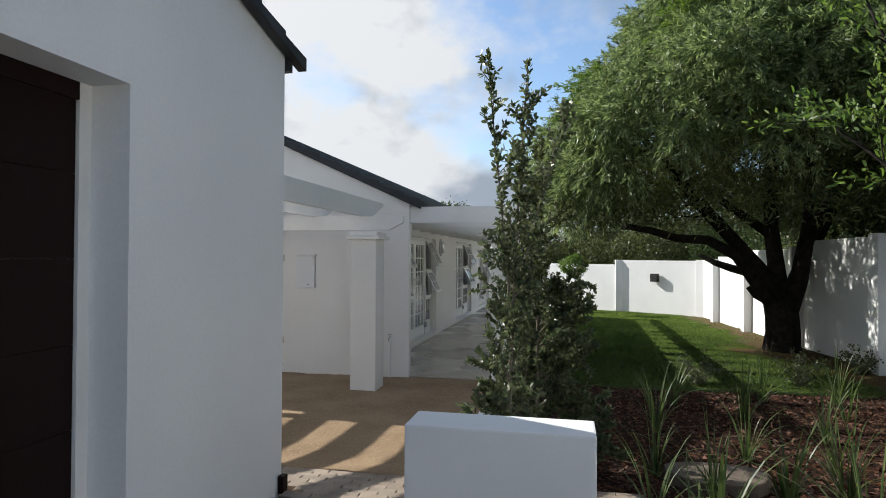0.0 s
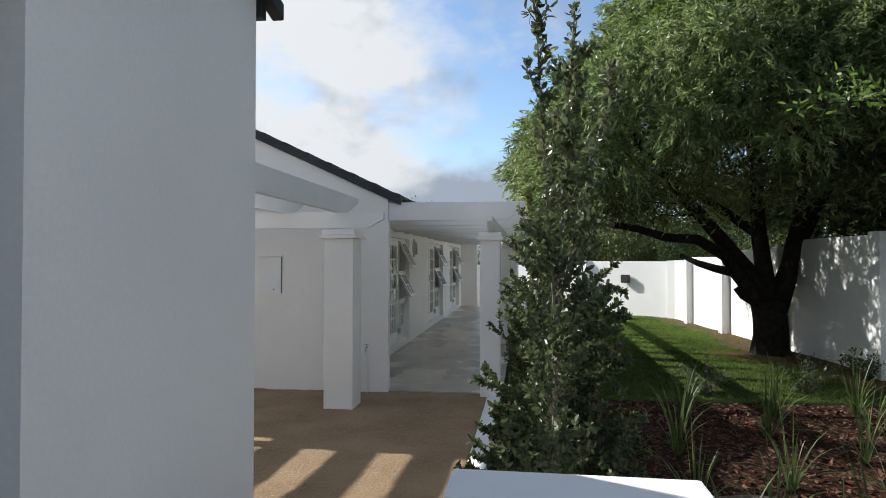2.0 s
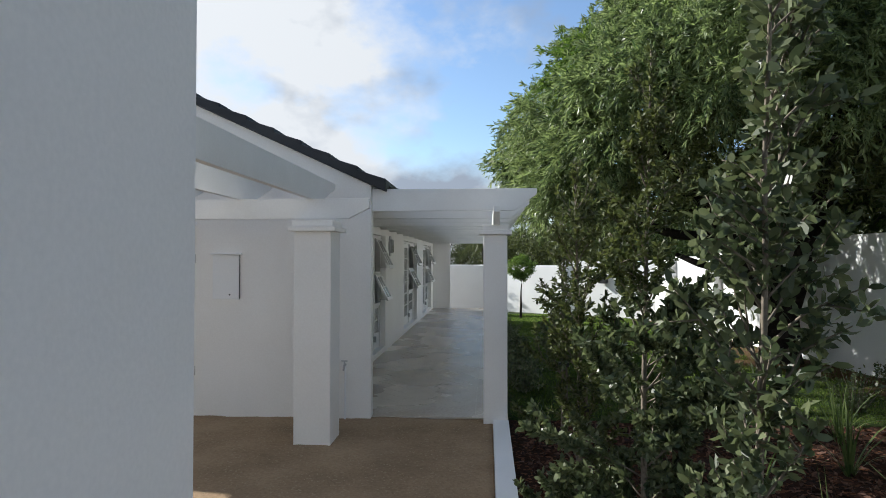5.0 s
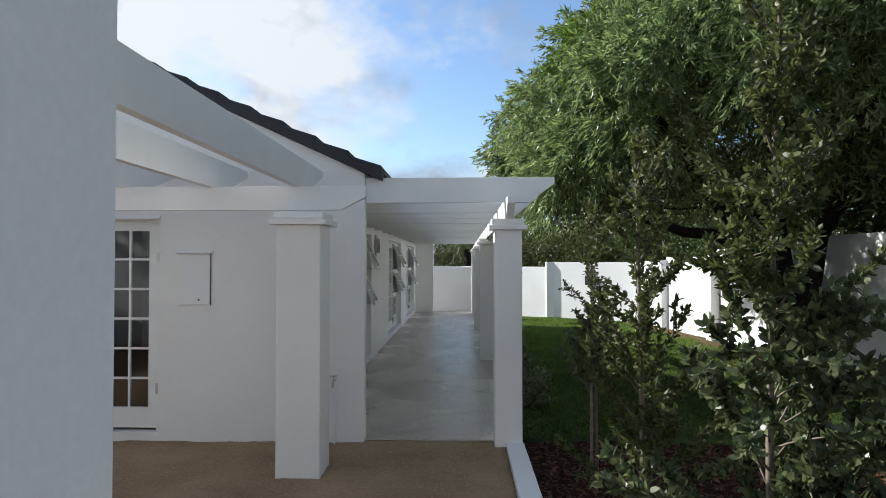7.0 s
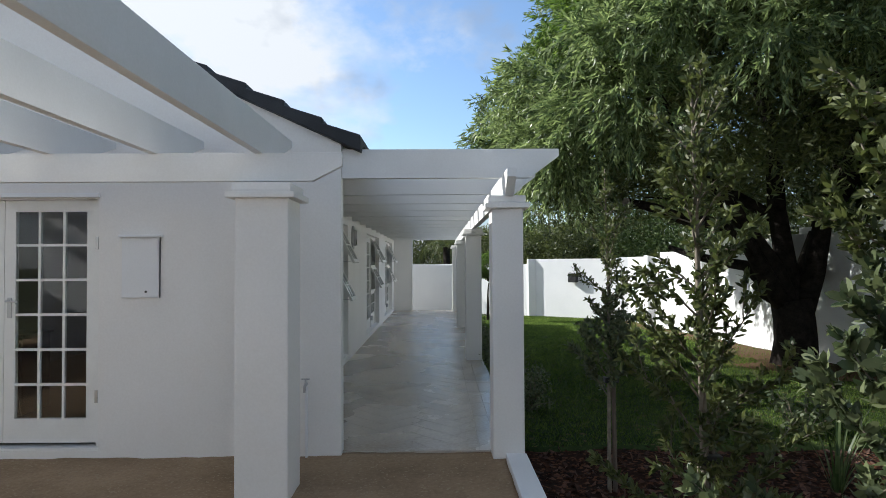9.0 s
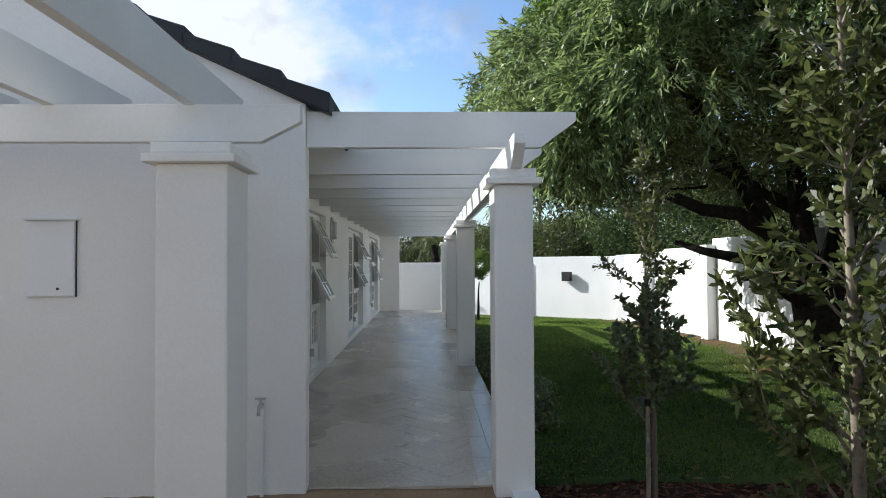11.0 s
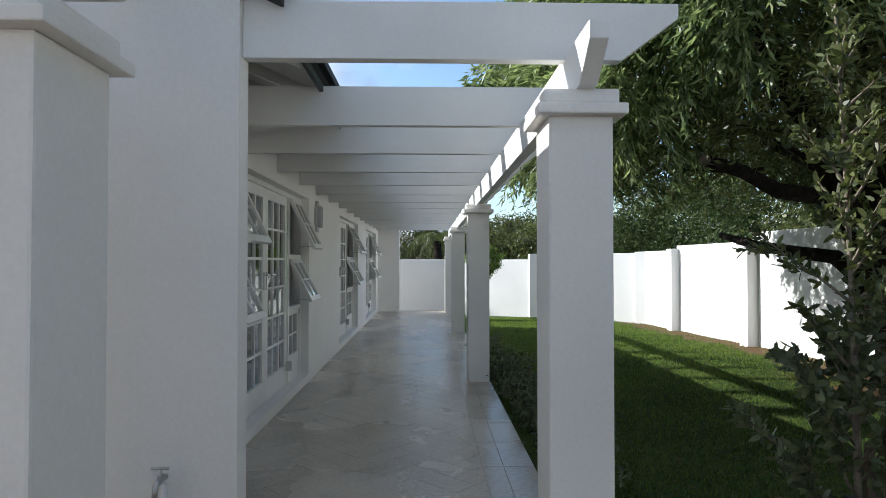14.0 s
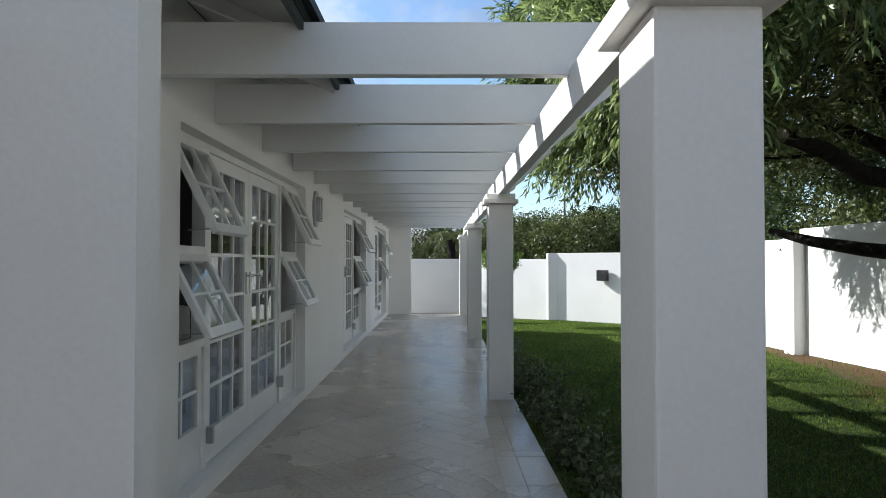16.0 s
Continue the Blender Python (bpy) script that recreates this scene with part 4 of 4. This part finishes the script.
veranda_doors(11.42, 14.62, True)
veranda_doors(17.25, 20.0, False)
veranda_doors(21.65, 24.40, False)
gable_doors = tagged(thing("french_doors", pose(DX0, HY + 0.06, 0.06)), "white glazed French doors, shut, facing the sand yard", "door")
unit_frame(gable_doors, DX1 - DX0, DZ1 - 0.06, (0, DX1 - DX0 - 0.05))
half = (DX1 - DX0) / 2
door_leaf(gable_doors, 0.053, half - 0.002, 0.03, DZ1 - 0.115, None)
door_leaf(gable_doors, half + 0.002, DX1 - DX0 - 0.053, 0.03, DZ1 - 0.115, half + 0.05, 1)
for z in (0.38, 1.72):
    part("hinge", boxes((DX1 - DX0 - 0.06, DX1 - DX0 - 0.035, -0.008, 0.02, z, z + 0.11)), STEEL, gable_doors, "steel butt hinge")
part("drip_mould", boxes((-0.02, DX1 - DX0 + 0.005, -0.075, -0.005, DZ1 - 0.095, DZ1 - 0.06)), PLASTER, gable_doors)

# ---- things seen through the glass ----
def armchair(x, y, turn):
    c = tagged(thing("armchair", pose(x, y, 0.06, 0, 0, turn)), "white upholstered armchair standing in the dim room", "armchair")
    part("seat", boxes((-0.34, 0.34, -0.34, 0.34, 0.16, 0.44)), FABRIC, c, bevel=0.05)
    part("backrest", boxes((-0.36, 0.36, 0.24, 0.42, 0.2, 1.02)), FABRIC, c, bevel=0.06)
    for s in (-1, 1):
        part("armrest", boxes((s * 0.40 - 0.07, s * 0.40 + 0.07, -0.34, 0.38, 0.16, 0.62)), FABRIC, c, bevel=0.05)
        for k in (-1, 1):
            part("leg", boxes((s * 0.34 - 0.025, s * 0.34 + 0.025, k * 0.30 - 0.025, k * 0.30 + 0.025, 0, 0.16)), BROWN, c)


armchair(-4.25, 13.55, -120)
armchair(-4.6, 12.35, -60)
table = tagged(thing("side_table", pose(-5.0, 13.0, 0.06)), "dark wooden side table between two armchairs", "table")
bm = bmesh.new()
tube(bm, [(0, 0, 0.52), (0, 0, 0.56)], [0.32, 0.32], 24)
part("tabletop", bm, BROWN, table)
bm = bmesh.new()
tube(bm, [(0, 0, 0), (0, 0, 0.03), (0, 0, 0.06), (0, 0, 0.52)], [0.2, 0.19, 0.04, 0.035], 14)
part("pedestal", bm, BROWN, table)
sideboard = tagged(thing("sideboard", pose(-6.4, 10.6, 0.06)), "dark wooden sideboard in the room behind the gable doors", "sideboard")
part("carcass", boxes((-0.9, 0.9, -0.22, 0.22, 0.08, 0.86)), BROWN, sideboard, bevel=0.008)
part("top", boxes((-0.93, 0.93, -0.24, 0.24, 0.862, 0.89)), BROWN, sideboard, bevel=0.005)
for s in (-0.6, 0, 0.6):
    part("door", boxes((s - 0.285, s + 0.285, -0.24, -0.222, 0.11, 0.84)), BROWN, sideboard, bevel=0.004)

# ---- fittings on the walls ----
meter = tagged(thing("meter_box", pose(-3.905, HY, 1.355)), "flush white painted meter box with a small lock", "meter box")
part("case", boxes((-0.165, 0.153, -0.012, -0.001, 0.0, 0.525)), PLASTER, meter)
# solid black strip that draws the shaded edge right of the box
part("shade_strip", boxes((0.1535, 0.1595, -0.011, -0.001, 0.0, 0.525)), BLACK, meter, "black strip painting the shaded gap beside the box door")
part("door", boxes((-0.165, 0.150, -0.026, -0.0125, 0.006, 0.512)), PLASTER, meter, bevel=0.003)
part("hood", boxes((-0.185, 0.185, -0.05, -0.001, 0.526, 0.548)), PLASTER, meter, bevel=0.005)
bm = bmesh.new()
tube(bm, [(0.045, -0.027, 0.055), (0.045, -0.032, 0.055)], [0.010, 0.010], 10)
part("lock", bm, BLACK, meter)

tap = tagged(thing("garden_tap", pose(-2.475, HY, -0.05)), "steel garden tap on a white painted pipe", "tap")
bm = bmesh.new()
tube(bm, [(0, -0.022, 0.0), (0, -0.022, 0.63)], [0.012, 0.012], 8)
part("pipe", bm, PLASTER, tap)
bm = bmesh.new()
tube(bm, [(0, -0.01, 0.655), (0, -0.075, 0.655), (0, -0.10, 0.645), (0, -0.112, 0.60)], [0.013, 0.014, 0.013, 0.011], 10)
tube(bm, [(0, -0.06, 0.655), (0, -0.06, 0.70)], [0.011, 0.008], 8)
part("spout", bm, STEEL, tap, smooth=True)
bm = bmesh.new()
tube(bm, [(-0.035, -0.06, 0.705), (0.035, -0.06, 0.705)], [0.007, 0.007], 8)
part("handle", bm, STEEL, tap)

wall_lamp = tagged(thing("wall_lamp", pose(WX, 15.10, 2.10)), "oval grey bulkhead lamp on the veranda wall", "lamp")
bm = bmesh.new()
ring = [(0.15 * math.cos(a), 0.225 * math.sin(a)) for a in (2 * math.pi * (k + 0.5) / 8 for k in range(8))]
prism(bm, ring, "x", 0.0, 0.03)
part("back_plate", bm, LAMP_PLATE, wall_lamp, "grey eight-sided back plate", bevel=0.004)
bm = bmesh.new()
for y in (-0.075, 0.061):
    box(bm, 0.031, 0.078, y, y + 0.014, -0.13, 0.12)
box(bm, 0.031, 0.083, -0.08, 0.08, -0.145, -0.131)
box(bm, 0.031, 0.083, -0.08, 0.08, 0.121, 0.135)
part("lantern_frame", bm, LAMP_PLATE, wall_lamp)
glass = part("glass", boxes((0.071, 0.076, -0.06, 0.06, -0.128, 0.118)), GLASS, wall_lamp, "clear glass lamp front")
glass.visible_shadow = False
bm = bmesh.new()
tube(bm, [(0.05, 0, 0.115), (0.05, 0, 0.08), (0.05, 0, 0.02), (0.05, 0, -0.03)], [0.016, 0.018, 0.019, 0.012], 12)
part("bulb", bm, FABRIC, wall_lamp, "white unlit lamp bulb", smooth=True)

d = Vector((2.55 - RX, 29.07 - BEND, 0)).normalized()
turn = math.degrees(math.atan2(d.y, d.x)) - 180
spot = Vector((3.98, BEND + (RX - 3.98) * (29.07 - BEND) / (RX - 2.55), 1.03))
fence_lamp = tagged(thing("wall_lantern", Matrix.Translation(spot) @ pose(0, 0, 0, 0, 0, turn)), "square black lantern on the white garden wall", "lamp")
part("mount", boxes((-0.07, 0.07, -0.165, -0.116, -0.1, 0.1)), BLACK, fence_lamp)
part("hood", boxes((-0.17, 0.17, -0.34, -0.166, -0.17, 0.17)), BLACK, fence_lamp, bevel=0.008)
part("diffuser", boxes((-0.13, 0.13, -0.31, -0.19, -0.176, -0.171)), GREY_GLASS, fence_lamp)

post = tagged(thing("utility_pole", pose(5.25, 40.5, -1.2)), "thin grey utility pole beyond the garden", "pole")
bm = bmesh.new()
tube(bm, [(0, 0, 0), (0, 0, 6.2)], [0.07, 0.05], 8)
part("shaft", bm, STAKE, post)
part("crossarm", boxes((-0.3, 0.3, -0.03, 0.03, 5.9, 5.97)), STAKE, post)

# ---- palm ----
palm = tagged(thing("palm", pose(-0.95, 34.0, -1.2)), "feather palm with drooping fronds beyond the wall", "palm")
rng = np.random.default_rng(77)
bm = bmesh.new()
tube(bm, [(0, 0, 0), (0.05, 0, 1.5), (0.0, 0, 3.6)], [0.22, 0.19, 0.17], 10)
part("trunk", bm, BARK, palm, smooth=True)
for k in range(20):
    a, lift = rng.uniform(0, 2 * math.pi), rng.uniform(0.2, 1.2)
    s = np.linspace(0, 1, 34)
    r, z = 1.75 * s * math.cos(0.3 * lift), 3.6 + 1.75 * (lift * s - (0.85 + 0.7 * lift) * s ** 2.1)
    rib = np.stack([r * math.cos(a), r * math.sin(a), z], axis=1)
    sideways = np.array((-math.sin(a), math.cos(a), 0))
    at = np.concatenate([rib[3:], rib[3:]])
    d2 = np.concatenate([np.gradient(rib, axis=0)[3:] * 14 + sideways * 0.9, np.gradient(rib, axis=0)[3:] * 14 - sideways * 0.9]) - np.array((0, 0, 0.55))
    f = new("frond", quad_mesh("frond", leaves(rng, at, d2, 0.42, 0.016, 0.2), LEAF_OLIVE))
    f.parent = palm

# ---- shrubs and bed plants ----
def shrub(x, y, z, r, h, mat, seed, label, size=0.045, count=1400, group="shrubs"):
    rng = np.random.default_rng(seed)
    s = tagged(thing("shrub", pose(x, y, z)), label, "shrub", group)
    bm = bmesh.new()
    tips = []
    for k in range(16):
        a = rng.uniform(0, 2 * math.pi)
        p = limb(bm, rng, (0, 0, -0.05), (math.cos(a) * r, math.sin(a) * r, h * rng.uniform(0.6, 1.3)), math.hypot(r, h) * rng.uniform(0.6, 1), 0.007, 0.4, 5, 4, 0.3)
        tips.append(np.array(p))
    part("stem", bm, PALE_BARK, s)
    tips = np.concatenate([t[1:] for t in tips])
    at = tips[rng.integers(0, len(tips), count)] + rng.normal(scale=r * 0.14, size=(count, 3))
    at[:, 2] = np.maximum(at[:, 2], 0.02)
    ob = new("foliage", quad_mesh("foliage", leaves(rng, at, rng.normal(size=(count, 3)) + (0, 0, 0.4), size, size * 0.26, 0.3, oval=True), mat))
    ob.parent = s
    tagged(ob, kind="stuff")
    return s


for k in range(12):
    y = 11.2 + 0.72 * k + 0.14 * math.sin(5 * k)
    shrub(-0.32 + 0.05 * math.sin(3 * k), y, turf(y), 0.26, 0.42 + 0.08 * math.cos(4 * k), LEAF_GLOSSY, 100 + k, "low dark shrub along the veranda edge", 0.05, 900, "veranda edge shrubs")
shrub(2.15, 10.1, -0.04, 0.28, 0.5, LEAF_GLOSSY, 131, "small leafy shrub at the lawn's edge", 0.06, 420)
shrub(3.65, 10.35, -0.04, 0.25, 0.55, LEAF_GLOSSY, 132, "small leafy shrub at the lawn's edge", 0.06, 420)
shrub(5.0, 11.6, -0.04, 0.3, 0.5, LEAF_GLOSSY, 133, "small leafy shrub by the garden wall", 0.06, 520)


def strap_plant(seed, blades, tall):
    rng = np.random.default_rng(seed)
    quads = []
    for k in range(blades):
        a, lean, L, w = rng.uniform(0, 2 * math.pi), rng.uniform(0.06, 0.95), tall * rng.uniform(0.45, 1.1), rng.uniform(0.006, 0.012)
        out = np.array((math.cos(a), math.sin(a), 0))
        side = np.array((-math.sin(a), math.cos(a), 0)) * w
        s = np.linspace(0, 1, 7)[:, None]
        p = out * (0.03 + L * (lean * s * 0.5 + 0.55 * lean * s ** 2.4)) + np.array((0, 0, 1)) * L * (s * (1 - 0.25 * lean) - 0.45 * lean * s ** 3)
        for i in range(6):
            w0, w1 = 1 - 0.95 * (i / 6) ** 2, 1 - 0.95 * ((i + 1) / 6) ** 2
            quads.append([p[i] - side * w0, p[i] + side * w0, p[i + 1] + side * w1, p[i + 1] - side * w1])
    return quad_mesh("foliage", np.array(quads), STRAP)


kinds = [strap_plant(200 + k, 15 + 4 * k, 0.74 + 0.08 * k) for k in range(4)]
rng = np.random.default_rng(9)
spots = [(0.75, 4.6), (1.35, 5.35), (1.75, 5.0), (2.3, 5.5), (2.65, 6.3), (1.9, 6.6), (3.1, 5.4), (3.5, 6.4), (2.9, 7.3), (3.9, 7.2), (1.25, 7.3), (2.2, 8.0), (3.4, 8.3), (4.3, 8.2), (1.5, 8.8), (2.8, 9.1), (4.5, 6.2),
         (4.1, 5.2), (4.9, 7.3), (3.75, 9.2), (4.8, 9.2), (0.95, 6.0), (1.0, 3.9), (1.9, 4.1), (2.8, 4.4), (3.6, 4.3), (4.6, 4.4), (0.7, 2.9), (1.6, 2.9), (2.6, 3.2)]
for k, (x, y) in enumerate(spots):
    p = tagged(thing("strap_leaf_plant", pose(x + rng.uniform(-0.1, 0.1), y + rng.uniform(-0.1, 0.1), fall(y) - 0.035, 0, 0, 71 * k)), "clump of long arching green strap leaves in mulch", "plant", "strap-leaved plants")
    share("foliage", kinds[k % 4], p, pose(0, 0, 0))

slab = bmesh.new()
outline = [(0.30 * math.cos(a) * (1 + 0.12 * math.sin(3 * a)) * 1.35, 0.30 * math.sin(a) * (1 + 0.1 * math.cos(2 * a))) for a in (2 * math.pi * k / 14 for k in range(14))]
prism(slab, outline, "z", -0.06, 0.07)
tagged(part("stepping_stone", slab, STONE, bevel=0.018, at=pose(1.47, 5.72, 0.04)), "flat brown stepping stone lying in the mulch", "stone")

# bark chips and dead leaves on the bed
n = 10000
x, y = rng.uniform(-0.5, 5.3, n), rng.uniform(2.0, 9.85, n)
z = np.array([fall(b) - 0.03 + 0.03 * (noise.noise((a * 1.3, b * 1.3, 0.2)) + 0.6 * noise.noise((a * 4.1, b * 4.1, 3.1))) for a, b in zip(x, y)]) + 0.004
at = np.stack([x, y, z], axis=1)
way = rng.normal(size=(n, 3)) * (1, 1, 0.25)
chips = new("bark_chips", quad_mesh("bark_chips", leaves(rng, at, way, 0.080, 0.020, 0.5), CHIP))
tagged(chips, "loose reddish bark chips and dead leaves", "mulch", kind="stuff")


# grass blades, thicker near the veranda, thin on the bare strip by the wall
def grass(name, x0, x1, y0, y1, n, tall, wide):
    x, y = rng.uniform(x0, x1, n), rng.uniform(y0, y1, n)
    bare = np.array([4.55 + 0.6 * noise.noise((0.3, b * 0.7, 1.0)) + 0.3 * noise.noise((a, b * 2.3, 5.0)) for a, b in zip(x, y)])
    near = np.hypot(x - 4.72, y - 14.58) < 0.85 + 0.3 * np.sin(3 * x + 2 * y)
    keep = ((x < bare) & ~near) | (rng.uniform(size=n) < 0.12)
    x, y = x[keep], y[keep]
    z = np.array([turf(b) + 0.012 * (noise.noise((a * 1.3, b * 1.3, 0.2)) + 0.6 * noise.noise((a * 4.1, b * 4.1, 3.1))) for a, b in zip(x, y)]) - 0.002
    way = rng.normal(scale=0.45, size=(len(x), 3)) + (0, 0, 1)
    ob = new(name, quad_mesh(name, leaves(rng, np.stack([x, y, z], axis=1), way, tall, wide, 0.1), BLADE))
    return tagged(ob, "short mown grass blades of the lawn", "grass", kind="stuff")


grass("grass", -0.55, 5.4, 9.8, 16.5, 90000, 0.038, 0.0035)
grass("far_grass", -0.55, 5.4, 16.5, 29.0, 80000, 0.045, 0.007)

# ---- pieces of the floors, last ----
def clip(poly, x0, x1, y0, y1):
    """Cuts a convex outline to an upright rectangle."""
    for axis, limit, sign in ((0, x0, 1), (0, x1, -1), (1, y0, 1), (1, y1, -1)):
        out = []
        for i, p in enumerate(poly):
            q = poly[(i + 1) % len(poly)]
            a, b = sign * (p[axis] - limit), sign * (q[axis] - limit)
            if a >= 0:
                out.append(p)
            if a * b < 0:
                s = a / (a - b)
                out.append((p[0] + s * (q[0] - p[0]), p[1] + s * (q[1] - p[1])))
        poly = out
        if len(poly) < 3:
            return []
    return poly


def piece(name, poly, z0, z1, mat, parent, inset=0.0012, tilt=0.0):
    """A flat tile or paver with a worn, slightly bevelled rim."""
    cx, cy = sum(p[0] for p in poly) / len(poly), sum(p[1] for p in poly) / len(poly)
    bm = bmesh.new()
    n = len(poly)
    low = [bm.verts.new((p[0] - cx, p[1] - cy, z0)) for p in poly]
    rim = [bm.verts.new((p[0] - cx, p[1] - cy, z1 - inset * 0.6)) for p in poly]
    top = []
    for p in poly:
        v = Vector((cx - p[0], cy - p[1]))
        v = v.normalized() * min(inset * 1.4, v.length * 0.3)
        top.append(bm.verts.new((p[0] - cx + v.x, p[1] - cy + v.y, z1)))
    for a, b in ((low, rim), (rim, top)):
        for i in range(n):
            bm.faces.new((a[i], a[(i + 1) % n], b[(i + 1) % n], b[i]))
    bm.faces.new(top)
    return part(name, bm, mat, parent, at=pose(cx, cy, 0))


floor_ob = bpy.data.objects["veranda_floor"]
FX0, FX1, FY0, FY1 = WX + 0.004, -0.975, 9.625, 25.19
TL, TW, GAP = 0.60, 0.20, 0.0022
c45 = math.sqrt(0.5)
for i in range(-60, 60):
    for j in range(-40, 40):
        for flip in (0, 1):
            # herringbone on a diagonal lattice
            u, v = i * TW + j * TL, i * TW - j * TL
            if flip:
                a0, a1, b0, b1 = u + TL, u + TL + TW, v + TW - TL, v + TW
            else:
                a0, a1, b0, b1 = u, u + TL, v, v + TW
            a0, a1, b0, b1 = a0 + GAP / 2, a1 - GAP / 2, b0 + GAP / 2, b1 - GAP / 2
            corners = [((a - b) * c45 - 1.9, (a + b) * c45 + 17.0) for a, b in ((a0, b0), (a1, b0), (a1, b1), (a0, b1))]
            if max(p[0] for p in corners) < FX0 or min(p[0] for p in corners) > FX1 or max(p[1] for p in corners) < FY0 or min(p[1] for p in corners) > FY1:
                continue
            poly = clip(corners, FX0, FX1, FY0, FY1)
            if len(poly) < 3:
                continue
            area = abs(sum(poly[k][0] * poly[(k + 1) % len(poly)][1] - poly[(k + 1) % len(poly)][0] * poly[k][1] for k in range(len(poly)))) / 2
            if area > 0.002:
                piece("tile", poly, -0.012, 0.0, TILE, floor_ob)
for k in range(26):
    a, b = FY0 + 0.60 * k, min(FY1, FY0 + 0.60 * k + 0.596)
    if b - a > 0.05:
        piece("border_tile", [(-0.971, a), (-0.822, a), (-0.822, b), (-0.971, b)], -0.012, 0.0, TILE, floor_ob)
        piece("edge_tile", [(-0.818, a), (-0.590, a), (-0.590, b), (-0.818, b)], -0.030, 0.001, TILE, floor_ob, 0.006)

drive = bpy.data.objects["drive_bedding"]
random.seed(4)
near, rest = [], []
for r in range(136):
    y = 5.12 - 0.104 * (r + 1)
    for c in range(-42, 14):
        x = 0.206 * c + (0.103 if r % 2 else 0)
        if x < -8.9 or x + 0.2 > 0.88 or (x + 0.2 < GX + 0.2 and y < 4.4 and x > -8.4 and y > -3.2):
            continue
        if x < GX and -3.2 < y < 4.35:
            continue
        (near if (-2.4 < x < -0.35 and y > 3.55) else rest).append((x, y))
for x, y in near[:300]:
    z = fall(y + 0.05) + random.uniform(-0.004, 0.004)
    piece("paver", [(x, y), (x + 0.2, y), (x + 0.2, y + 0.098), (x, y + 0.098)], z - 0.05, z, PAVER, drive, 0.006)
bm = bmesh.new()
for x, y in rest + near[300:]:
    z = fall(y + 0.05) + random.uniform(-0.004, 0.004)
    box(bm, x, x + 0.2, y, y + 0.098, z - 0.04, z)
tagged(part("pavers", bm, PAVER, drive), kind="stuff")
